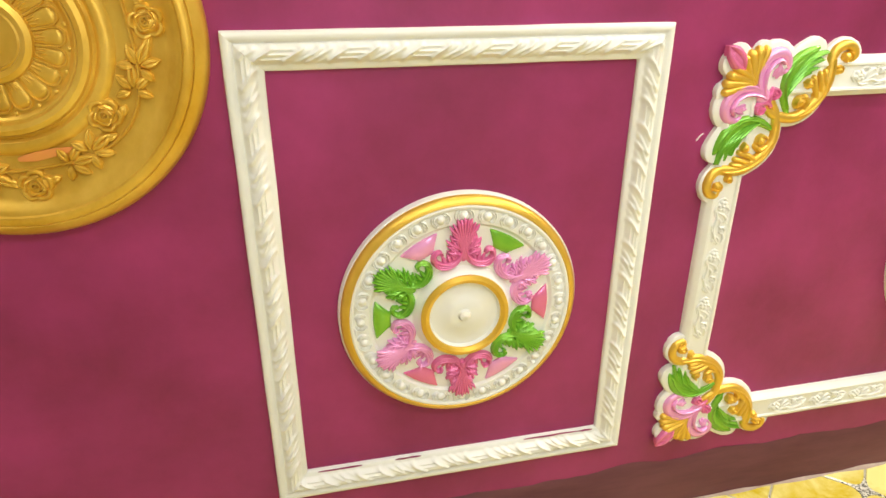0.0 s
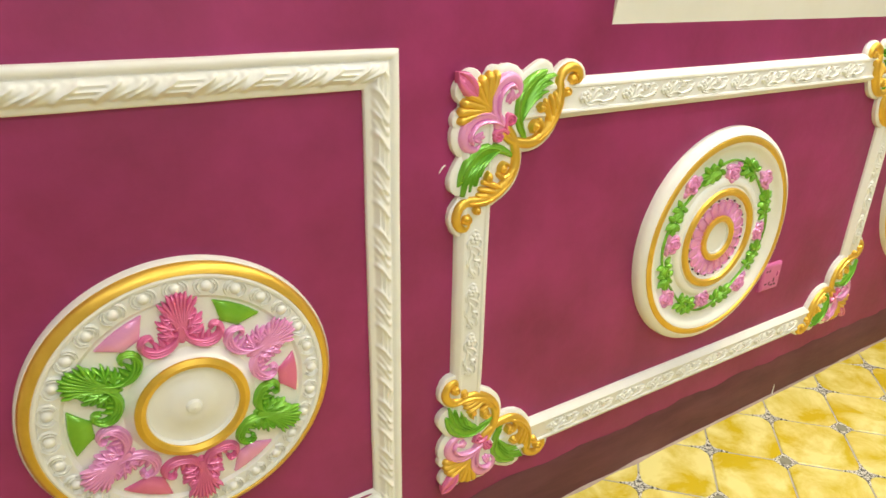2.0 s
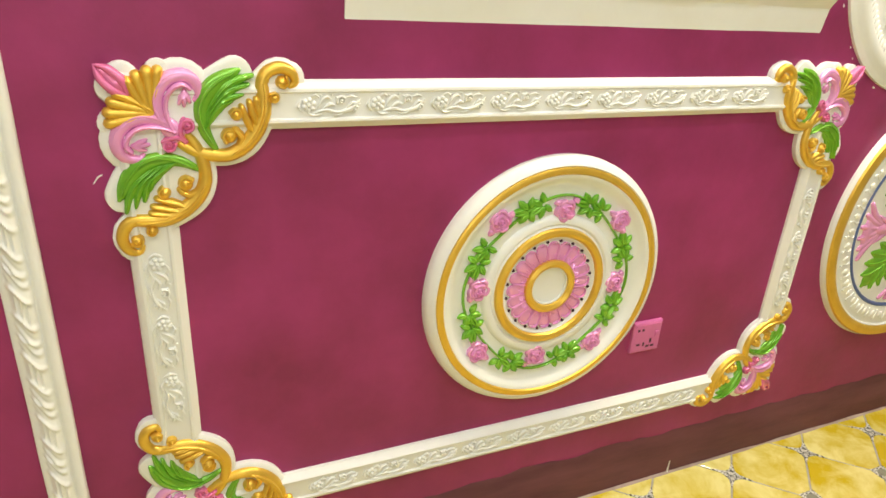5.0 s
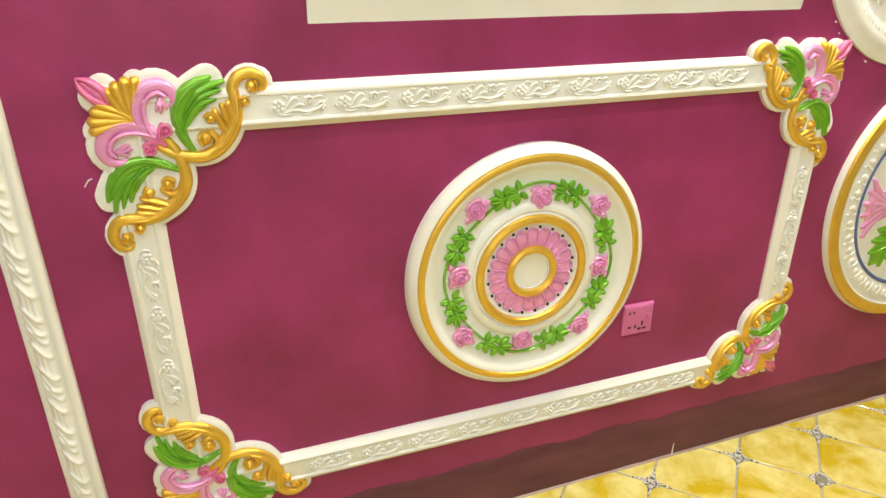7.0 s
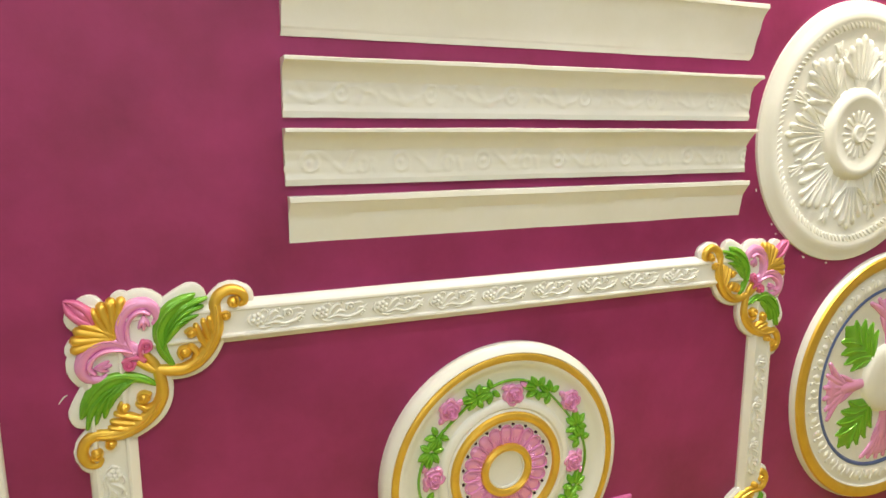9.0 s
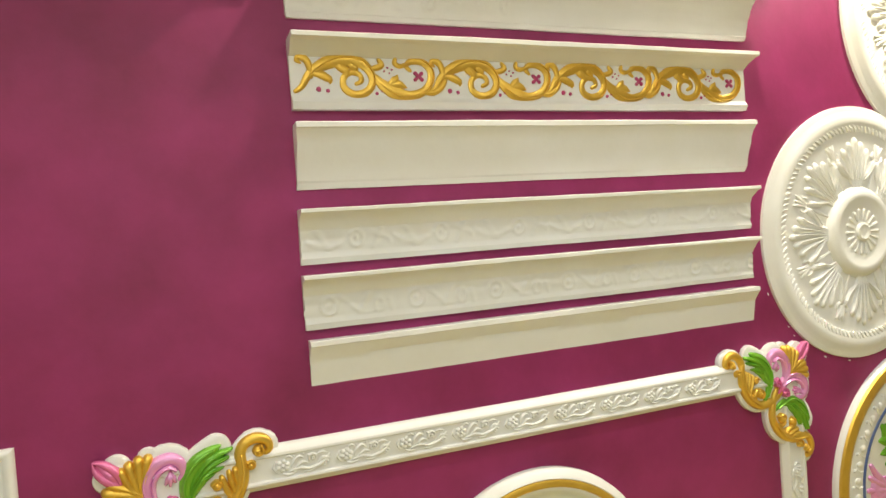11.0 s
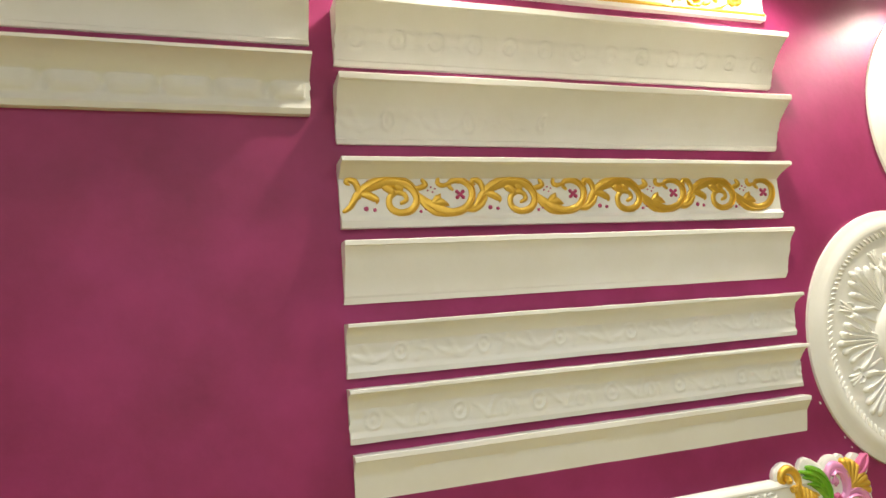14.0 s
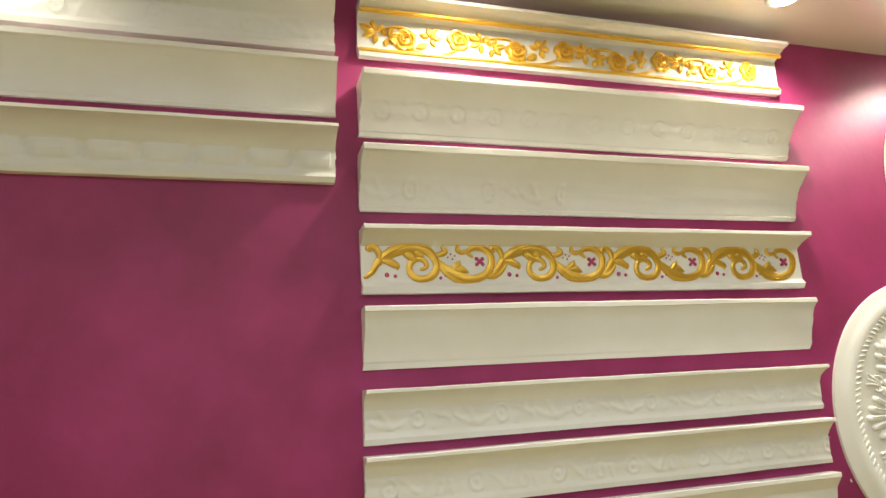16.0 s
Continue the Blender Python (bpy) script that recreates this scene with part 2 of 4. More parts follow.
# ---------------- ornaments ----------------
def rose(shape, u, v, r, h, base):
    """An open rose: outer petals lapping round, inner petals and a wound heart."""
    shape.blob(u, v, r * 0.78, r * 0.78, h * 0.62, base, 14, 4)
    for k in range(5):
        a = k * 1.257 + 0.4
        pts = [(u + r * f * math.cos(a + d), v + r * f * math.sin(a + d)) for d, f in ((-0.75, 0.66), (-0.3, 0.86), (0.25, 0.9), (0.8, 0.72))]
        shape.stroke(pts, [r * 0.1, r * 0.2, r * 0.22, r * 0.1], h * 0.62, base, 3, 5)
    for k in range(4):
        a = k * 1.571 + 1.0
        pts = [(u + r * f * math.cos(a + d), v + r * f * math.sin(a + d)) for d, f in ((-0.9, 0.46), (0, 0.56), (0.9, 0.44))]
        shape.stroke(pts, [r * 0.06, r * 0.13, r * 0.05], h * 0.95, base, 3, 5)
    shape.curl(u, v, r * 0.3, r * 0.1, h * 1.1, base, 0.5, 1.3)


def leaf(shape, u, v, a, length, width, h, base):
    """A small pointed leaf with a midrib, from (u, v) in direction a."""
    c, s = math.cos(a), math.sin(a)

    def at(f, g):
        return (u + length * (f * c - g * s), v + length * (f * s + g * c))
    w = width
    shape.stroke([at(0, 0), at(0.3, 0.1), at(0.65, 0.1), at(1, 0)], [w * 0.25, w * 0.5, w * 0.42, w * 0.08], h, base, 3, 5)
    shape.stroke([at(0, 0), at(0.3, -0.1), at(0.65, -0.1), at(1, 0)], [w * 0.25, w * 0.5, w * 0.42, w * 0.08], h * 0.9, base, 3, 5)


def sprig(shape, u, v, a, size, h, base):
    for da, f in ((0, 1.15), (0.8, 0.85), (-0.8, 0.85), (1.9, 0.7), (-1.9, 0.7)):
        leaf(shape, u + 0.12 * size * math.cos(a + da), v + 0.12 * size * math.sin(a + da), a + da, size * f * 0.56, size * 0.2, h * (0.85 + 0.3 * f), base)


def arc(r, a0, a1, n):
    return [(r * math.cos(a0 + (a1 - a0) * k / n), r * math.sin(a0 + (a1 - a0) * k / n)) for k in range(n + 1)]


def rose_medallion(x, z, size, plain=None, label="", turn0=radians(130)):
    """Round ceiling rose with a rose garland, moulded rings and a petal ring."""
    th = thing("ceiling_medallion", (x, 0, z), label, "medallion", "wall medallions")
    mats = {k: plain or m for k, m in (("w", PLASTER), ("g", GOLD), ("l", GREEN), ("p", PINK), ("r", ROSE))}

    def sh(turn=0.0):
        return Shape((x, z), turn, size=size)
    part("plate", sh().lathe([(0.315, 0), (0.3145, 0.012), (0.308, 0.024), (0.295, 0.031), (0.292, 0.0285), (0.274, 0.031), (0.266, 0.0285), (0.258, 0.021), (0.246, 0.015), (0.178, 0.014), (0.174, 0.019), (0.166, 0.022), (0.157, 0.0215), (0.152, 0.0165), (0.148, 0.02), (0.122, 0.02), (0.115, 0.014), (0.07, 0.014), (0.045, 0.02), (0.044, 0.014), (0.02, 0.012), (0.0005, 0.012)], 128), mats["w"], th)
    part("rim_ring", sh().lathe([(0.2935, 0.027), (0.292, 0.0315), (0.286, 0.035), (0.278, 0.0345), (0.274, 0.029)], 128), mats["g"], th, "" if plain else "gold painted ring")
    part("middle_ring", sh().lathe([(0.147, 0.02), (0.144, 0.027), (0.136, 0.03), (0.128, 0.027), (0.124, 0.019)], 96), mats["g"], th)
    part("inner_ring", sh().lathe([(0.069, 0.012), (0.066, 0.024), (0.058, 0.028), (0.05, 0.024), (0.046, 0.012)], 72), mats["g"], th)
    for k in range(20):
        a = 2 * math.pi * k / 20
        p = sh(a)
        p.stroke([(0.066, 0), (0.085, 0), (0.1, 0)], [0.0085, 0.0112, 0.013], 0.0036, 0.0145, 3, 8, ends=0.6)
        p.stroke([(0.064, 0.0098), (0.086, 0.0125), (0.1, 0.0136), (0.109, 0.008), (0.111, 0), (0.109, -0.008), (0.1, -0.0136), (0.086, -0.0125), (0.064, -0.0098)], 0.0019, 0.0056, 0.0145, 3, 5)
        for q in (-0.006, 0, 0.006):
            p.stroke([(0.066, q * 0.5), (0.078, q * 0.9), (0.088 - abs(q), q * 1.1)], [0.0012, 0.0018, 0.0006], 0.0052, 0.0145, 3, 4)
        part("petal", p, mats["p"], th)
        d = sh(a + math.pi / 20)
        d.blob(0.1135, 0, 0.0046, 0.0046, 0.0045, 0.014, 8, 2)
        part("bead", d, plain or DARK, th)
    st = sh()
    line = []
    for k in range(97):
        a = 2 * math.pi * k / 96
        r = 0.213 - 0.011 * math.cos(4 * (a - turn0))
        line.append((r * math.cos(a), r * math.sin(a)))
    st.stroke(line, 0.003, 0.006, 0.0155, 1, 5)
    part("garland_stem", st, mats["l"], th)
    for k in range(8):
        a = turn0 + k * math.pi / 4
        p = sh(a)
        rose(p, 0.187 if k % 2 else 0.229, 0, 0.026, 0.016, 0.015)
        part("rose", p, mats["p"], th)
        way = 1 if k % 2 else -1
        p = sh(a + math.pi / 8)
        sprig(p, 0.209, -0.022, math.pi / 2 + 0.25 * way, 0.056, 0.0085, 0.0155)
        part("leaf_sprig", p, mats["l"], th)
        p = sh(a + math.pi / 8)
        sprig(p, 0.209, 0.016, math.pi / 2 - 0.2 * way, 0.06, 0.0095, 0.0155)
        part("leaf_sprig", p, mats["l"], th)
        for q, e, d in ((0.048, 0.006 * way, 1.4), (-0.05, -0.01 * way, -1.7)):
            p = sh(a + math.pi / 8)
            leaf(p, 0.209 + e, q, d, 0.02, 0.011, 0.008, 0.0155)
            part("rosebud", p, mats["p"], th)
    return th


def acanthus(p, h, base):
    """A broad serrated leaf along +u from 0.11 to 0.21: a fan at its head, two curling side lobes, volutes at its foot."""
    p.stroke([(0.122, 0), (0.14, 0), (0.165, 0), (0.19, 0), (0.2, 0)], [0.007, 0.01, 0.0135, 0.018, 0.014], h * 0.62, base, 4, 8)
    for q in range(-4, 5):
        tip = 0.2175 - 0.0011 * q * q - (0.0035 if q % 2 else 0)
        p.stroke([(0.126, q * 0.0009), (0.15, q * 0.0018), (0.18, q * 0.0042), (tip - 0.009, q * 0.0064), (tip, q * 0.0078)], [0.001, 0.0018, 0.0028, 0.0038, 0.0006], h * 0.4, base + h * 0.5, 4, 5, ends=0.4)
    for s in (1, -1):
        # side lobes, each a small fan of pointed fingers
        for u0, a0, size in ((0.158, 0.62, 0.036), (0.146, 0.98, 0.04), (0.136, 1.3, 0.034)):
            for e, f in ((-0.5, 0.72), (-0.22, 0.95), (0.06, 1.0), (0.34, 0.84), (0.6, 0.62)):
                a = a0 + e
                reach = size * f
                p.stroke([(u0 - 0.006, 0.004 * s), (u0 + reach * 0.35 * math.cos(a0), reach * 0.42 * math.sin(a0) * s + 0.003 * s), (u0 + reach * 0.8 * math.cos(a), (0.004 + reach * 0.8 * math.sin(a)) * s), (u0 + reach * math.cos(a - 0.06), (0.004 + reach * math.sin(a - 0.06)) * s)], [0.0016, 0.0038, 0.0036, 0.0006], h * (0.86 - 0.12 * abs(e)), base, 4, 6, ends=0.4)
        way = [(0.146, 0.004), (0.129, 0.009), (0.117, 0.021), (0.112, 0.037), (0.115, 0.053), (0.126, 0.063), (0.139, 0.061), (0.143, 0.051), (0.136, 0.046)]
        for q, (r, w) in enumerate(((0.0, 0.0088), (0.005, 0.0024), (-0.0045, 0.0024), (0.0004, 0.0022))):
            line = [(u + r * (0.4 if k > 4 else 1), (v - r * 0.3) * s) for k, (u, v) in enumerate(way)]
            p.stroke(line, [w * 0.5, w * 0.9, w * 1.15, w * 1.2, w * 1.1, w * 0.9, w * 0.7, w * 0.6, w * 0.4], h * (0.8 if q == 0 else 0.34), base if q == 0 else base + h * 0.6, 4, 6)
        # teeth along the volute's inner edge
        for u0, v0, u1, v1 in ((0.126, 0.022, 0.143, 0.027), (0.122, 0.03, 0.14, 0.037), (0.12, 0.04, 0.134, 0.047)):
            p.stroke([(u0, v0 * s), ((u0 + u1) / 2, (v0 * 0.6 + v1 * 0.4) * s), (u1, v1 * s)], [0.006, 0.005, 0.0006], h * 0.72, base, 3, 5, ends=0.4)


# leaf medallion in the rope-pattern frame
MX, MZ = 4.893, 0.748
th = thing("ceiling_medallion", (MX, 0, MZ), "round white medallion with painted acanthus leaves and a gold rim", "medallion", "wall medallions")
part("plate", Shape((MX, MZ)).lathe([(0.263, 0), (0.263, 0.014), (0.2605, 0.0185), (0.258, 0.0185), (0.243, 0.032), (0.238, 0.035), (0.234, 0.034), (0.231, 0.0295), (0.202, 0.031), (0.196, 0.026), (0.11, 0.032), (0.099, 0.042), (0.096, 0.05), (0.076, 0.05), (0.073, 0.042), (0.04, 0.044), (0.036, 0.047), (0.014, 0.047), (0.011, 0.053), (0.0005, 0.056)], 128), PLASTER, th)
part("rim_ring", Shape((MX, MZ)).lathe([(0.2595, 0.0175), (0.259, 0.0215), (0.255, 0.0275), (0.249, 0.0325), (0.2425, 0.0348), (0.241, 0.0325)], 128), GOLD, th, "gold painted ring")
part("centre_ring", Shape((MX, MZ)).lathe([(0.0975, 0.043), (0.095, 0.053), (0.086, 0.057), (0.078, 0.053), (0.075, 0.043)], 96), GOLD, th, "gold painted ring")
for k in range(28):
    p = Shape((MX, MZ), 2 * math.pi * k / 28)
    p.blob(0.2185, 0, 0.0098, 0.0098, 0.008, 0.0305, 12, 3)
    for f in (0.0145, 0.0195):
        for way in (1, -1):
            p.stroke([(0.2185 + f * math.cos(b) * 0.82, way * f * math.sin(b)) for b in (0.55, 1.2, 1.9, 2.6)], [0.0008, 0.0018, 0.0018, 0.0008], 0.0055, 0.0305, 3, 4)
    part("egg_moulding", p, PLASTER, th)
for k, (leafpaint, barpaint) in enumerate(((ROSE, PINK), (GREEN, GREEN), (PINK, ROSE), (ROSE, PINK), (GREEN, ROSE), (PINK, GREEN))):
    a = math.pi / 2 + k * math.pi / 3
    p = Shape((MX, MZ), a)
    acanthus(p, 0.017, 0.027)
    part("acanthus_leaf", p, leafpaint, th)
    p = Shape((MX, MZ), a + math.pi / 6)
    rows = []
    for r, half, top in ((0.154, 0.115, 0.025), (0.156, 0.115, 0.031), (0.162, 0.125, 0.0345), (0.183, 0.205, 0.0345), (0.191, 0.232, 0.031), (0.193, 0.235, 0.025)):
        rows.append([p.put(r * math.cos(half * f), r * math.sin(half * f), min(top, lid)) for f, lid in ((-1, 0.025), (-0.97, 0.031), (-0.82, 0.035), (-0.4, 0.035), (0, 0.035), (0.4, 0.035), (0.82, 0.035), (0.97, 0.031), (1, 0.025))])
    p.grid(rows)
    part("painted_bar", p, barpaint, th)

rose_medallion(6.330, 0.772, 1.006, None, "round white medallion with pink roses, green garland and gold rings")
rose_medallion(4.118, 1.322, 1.055, OLDGOLD, "round medallion with a rose garland painted all gold", radians(5))

# flower medallion with the blue ring
X3, Z3 = 7.692, 0.806


def flat_shape(turn=0.0):
    s = Shape((X3, Z3), turn)
    s.depth = 0.72
    return s


th = thing("ceiling_medallion", (X3, 0, Z3), "large round medallion with gold rim, blue ring and pink flowers", "medallion", "wall medallions")
part("plate", flat_shape().lathe([(0.408, 0), (0.407, 0.012), (0.399, 0.026), (0.365, 0.03), (0.36, 0.022), (0.35, 0.02), (0.335, 0.026), (0.315, 0.026), (0.3, 0.018), (0.285, 0.014), (0.115, 0.016), (0.11, 0.03), (0.098, 0.038), (0.06, 0.04), (0.0005, 0.04)], 128), PLASTER, th)
part("rim_ring", flat_shape().lathe([(0.402, 0.024), (0.399, 0.033), (0.384, 0.037), (0.37, 0.034), (0.364, 0.026)], 128), GOLD, th, "gold painted ring")
part("blue_ring", flat_shape().lathe([(0.3005, 0.0165), (0.297, 0.0215), (0.291, 0.0215), (0.286, 0.013)], 128), BLUE, th, "blue painted line")
for k in range(44):
    p = flat_shape(2 * math.pi * k / 44)
    p.blob(0.326, 0, 0.014, 0.011, 0.007, 0.0245, 10, 3)
    p.blob(0.341, 0.02, 0.005, 0.006, 0.006, 0.0235, 8, 2)
    p.stroke([(0.31, 0.018), (0.322, 0.021), (0.337, 0.014)], 0.0022, 0.005, 0.0245, 2, 4)
    part("bead_leaf", p, PLASTER, th)
for k in range(4):
    p = flat_shape(math.pi * k / 2 + 0.05)
    p.stroke([(0.1, 0), (0.15, 0), (0.2, 0)], [0.015, 0.02, 0.018], 0.016, 0.014, 4, 6)
    p.stroke([(0.185, 0), (0.225, 0), (0.25, 0)], [0.02, 0.038, 0.05], 0.0125, 0.014, 4, 8, ends=0.3)
    for q in (-0.48, -0.3, -0.1, 0.1, 0.3, 0.48):
        p.stroke([(0.185, q * 0.03), (0.228, q * 0.1), (0.28 - abs(q) * 0.05, q * 0.19)], [0.007, 0.0125, 0.007], 0.0125, 0.014, 4, 6, ends=0.7)
    for q in (-1, 1):
        p.stroke([(0.14, 0.01 * q), (0.182, 0.03 * q), (0.205, 0.045 * q)], [0.006, 0.009, 0.003], 0.012, 0.014, 3, 5)
    part("flower", p, PINK, th)
    p = flat_shape(math.pi * k / 2 + math.pi / 4 + 0.05)
    p.stroke([(0.115, 0), (0.17, 0), (0.235, 0), (0.27, 0)], [0.036, 0.05, 0.036, 0.01], 0.0095, 0.014, 4, 8)
    for s in (-1, 1):
        for u0, u1, w1 in ((0.2, 0.255, 0.04), (0.17, 0.225, 0.066), (0.145, 0.19, 0.08), (0.125, 0.15, 0.078)):
            p.stroke([(u0 - 0.02, 0), ((u0 + u1) / 2, w1 * 0.5 * s), (u1, w1 * s)], [0.02, 0.022, 0.005], 0.0105, 0.014, 4, 8)
            p.stroke([(u0 - 0.02, 0), ((u0 + u1) / 2, w1 * 0.5 * s), (u1, w1 * s)], [0.0025, 0.0025, 0.001], 0.0155, 0.014, 3, 4)
    part("leaf", p, GREEN, th)


def white_medallion(x, z, R, fans, label):
    """All-white medallion with a rope ring, acanthus fans and a raised boss."""
    th = thing("ceiling_medallion", (x, 0, z), label, "medallion", "wall medallions")
    f = R / 0.365

    def sh(turn=0.0):
        s = Shape((x, z), turn, size=f)
        s.depth = 0.68
        return s
    part("plate", sh().lathe([(0.365, 0), (0.364, 0.01), (0.352, 0.016), (0.345, 0.017), (0.335, 0.026), (0.316, 0.031), (0.307, 0.026), (0.29, 0.021), (0.275, 0.017), (0.132, 0.017), (0.126, 0.029), (0.118, 0.04), (0.107, 0.045), (0.097, 0.0435), (0.088, 0.035), (0.04, 0.033), (0.0005, 0.033)], 128), PLASTER, th)
    for k in range(120):
        p = sh(2 * math.pi * k / 120)
        p.stroke([(0.291, -0.004), (0.299, 0.0), (0.306, 0.006)], [0.003, 0.0042, 0.003], 0.0075, 0.022, 2, 4)
        part("rope_strand", p, PLASTER, th)
    for k in range(fans):
        a = 2 * math.pi * k / fans
        p = sh(a)
        g = 8 / fans
        p.stroke([(0.126, 0), (0.16, 0), (0.205, 0)], [0.014, 0.03 * g, 0.05 * g], 0.0045, 0.0155, 4, 8, ends=0.5)
        fan = part("acanthus_fan", p, PLASTER, th)
        # round-ended fingers, the middle one longest, each with a raised vein
        for q, out in ((-3, 0.206), (-2, 0.238), (-1, 0.258), (0, 0.271), (1, 0.258), (2, 0.238), (3, 0.206)):
            p = sh(a)
            wide = q * 0.0218 * g
            p.stroke([(0.124, q * 0.0045), (0.155, q * 0.0088 * g), (out - 0.036, wide * 0.76), (out - 0.014, wide * 1.02), (out - 0.006, wide * 1.12)], [0.0034, 0.0054, 0.0084, 0.0104, 0.0084], 0.0155, 0.0155, 4, 8)
            p.stroke([(0.15, q * 0.0085 * g - 0.003), (out - 0.034, wide * 0.78 - 0.004), (out - 0.012, wide * 1.06 - 0.004)], [0.0012, 0.0022, 0.0018], 0.0042, 0.0282, 4, 5)
            part("fan_finger", p, PLASTER, fan)
        p = sh(a + math.pi / fans)
        # small ribbon bow between two fans
        for q in (-1, 0, 1):
            p.stroke([(0.222, q * 0.004), (0.236, q * 0.006), (0.252, q * 0.0095), (0.264, q * 0.0135)], [0.003, 0.0042, 0.005, 0.0024], 0.0105, 0.016, 3, 5)
        for q in (-1, 1):
            p.stroke([(0.222, 0.002 * q), (0.217, 0.012 * q), (0.226, 0.02 * q), (0.238, 0.019 * q)], [0.003, 0.0046, 0.0046, 0.002], 0.011, 0.016, 3, 5)
        p.stroke([(0.13, 0), (0.17, 0), (0.2, 0)], [0.003, 0.006, 0.002], 0.0085, 0.016, 4, 6)
        part("ribbon_bow", p, PLASTER, th)
    for k in range(18):
        p = sh(2 * math.pi * k / 18)
        p.stroke([(0.034, 0), (0.05, 0), (0.062, 0)], [0.0022, 0.0046, 0.0062], 0.0075, 0.0325, 3, 5)
        part("daisy_petal", p, PLASTER, th)
    part("daisy_eye", sh().lathe([(0.026, 0.033), (0.0255, 0.042), (0.021, 0.0455), (0.016, 0.042), (0.01, 0.041), (0.0005, 0.0425)], 40), PLASTER, th)
    return th


white_medallion(7.438, 1.568, 0.366, 8, "round unpainted white medallion with acanthus fans and rope ring")
white_medallion(7.83, 2.214, 0.404, 10, "round white medallion brightly lit near the ceiling")


# ---------------- wall frames ----------------
def bar(name, x0, x1, z0, z1, side, profile, th, mat, relief=None, n=24):
    """One mitred bar of a rectangular frame. side: t, b, l or r; profile of (distance from the outer edge, height)."""
    s = Shape()
    ends = {"t": ((x0, z1), (x1, z1), (1, -1), (-1, -1)), "b": ((x0, z0), (x1, z0), (1, 1), (-1, 1)), "l": ((x0, z0), (x0, z1), (1, 1), (1, -1)), "r": ((x1, z0), (x1, z1), (-1, 1), (-1, -1))}[side]
    a, b, da, db = ends
    rows = []
    for k in range(n + 1):
        t = k / n
        row = []
        for d, h in profile:
            if relief:
                span = math.hypot(b[0] - a[0], b[1] - a[1]) - 2 * d
                h += relief((0.5 - t if side in "lr" else t - 0.5) * span, d)
            w = 0.0012 * noise.noise((a[0] + t * 5, a[1] + d * 3, 2.0 + t * 3)) if 0 < k < n else 0
            u = (a[0] + da[0] * d) * (1 - t) + (b[0] + db[0] * d) * t
            v = (a[1] + da[1] * d) * (1 - t) + (b[1] + db[1] * d) * t
            row.append(s.put(u + (w if side in "lr" else 0), v + (w if side in "tb" else 0), h))
        rows.append(row)
    s.grid(rows)
    return part(name, s, mat, th, angle=60 if relief else 28)


def along(side, x0, x1, z0, z1, d, t):
    """Place and direction at distance t along a bar, d in from the outer edge."""
    if side == "t":
        return (x0 + t, z1 - d), 0.0, 1
    if side == "b":
        return (x0 + t, z0 + d), 0.0, 1
    if side == "l":
        return (x0 + d, z1 - t), -math.pi / 2, 1
    return (x1 - d, z1 - t), -math.pi / 2, 1


def bump(x, width):
    return math.exp(-(x / width) ** 2)


def ribbon(s, d):
    """Relief of the twisted ribbon at distance s along a bar and d in from its outer edge."""
    w = (d - 0.0395) / 0.0155
    if abs(w) > 1.25:
        return 0.0
    fade = 1 - max(0.0, (abs(w) - 0.8) / 0.45)
    period = 0.131
    q = (s + 0.014 * w + 0.005 * math.sin(2.6 * w)) % period - period / 2
    h = 0.0052 * bump(q + 0.031, 0.0062) + 0.0052 * bump(q - 0.021, 0.0062)
    if -0.026 < q < 0.016:
        flat = min(1.0, (q + 0.026) / 0.004, (0.016 - q) / 0.004)
        h += flat * 0.0024 * max(bump(w + 0.55, 0.15), bump(w, 0.15), bump(w - 0.55, 0.15))
    elif q > 0.026 or q < -0.037:
        e = (q - 0.029) % period
        h += 0.0034 * (0.5 + 0.5 * math.sin(e * 330 + 2.2 * w * w + 1.2 * w)) * bump(e - 0.031, 0.026)
        h += 0.0028 * bump(e - 0.03 - 0.006 * math.sin(3 * w), 0.005) * bump(w - 0.2, 0.6)
    return 1.45 * h * fade


# frame with twisted ribbon pattern
AX0, AX1, AZ0, AZ1 = 4.467, 5.317, 0.29, 1.325
th = thing("moulding_frame", (4.9, 0, 0.29), "white gypsum wall frame with a twisted ribbon moulding", "frame", "wall frames")
profA = [(0, 0), (0, 0.013), (0.003, 0.0175), (0.008, 0.019), (0.0155, 0.0185), (0.0175, 0.0145), (0.0205, 0.014)]
for k in range(19):
    f = k / 18
    profA.append((0.022 + 0.038 * f, 0.0155 + 0.0095 * math.sin(math.pi * min(1, f * 1.12)) ** 0.8 - 0.004 * f))
profA += [(0.062, 0.0105), (0.066, 0.0095), (0.068, 0.007), (0.068, 0)]
for side in "tblr":
    bar("frame_bar", AX0, AX1, AZ0, AZ1, side, profA, th, PLASTER, ribbon, 400)

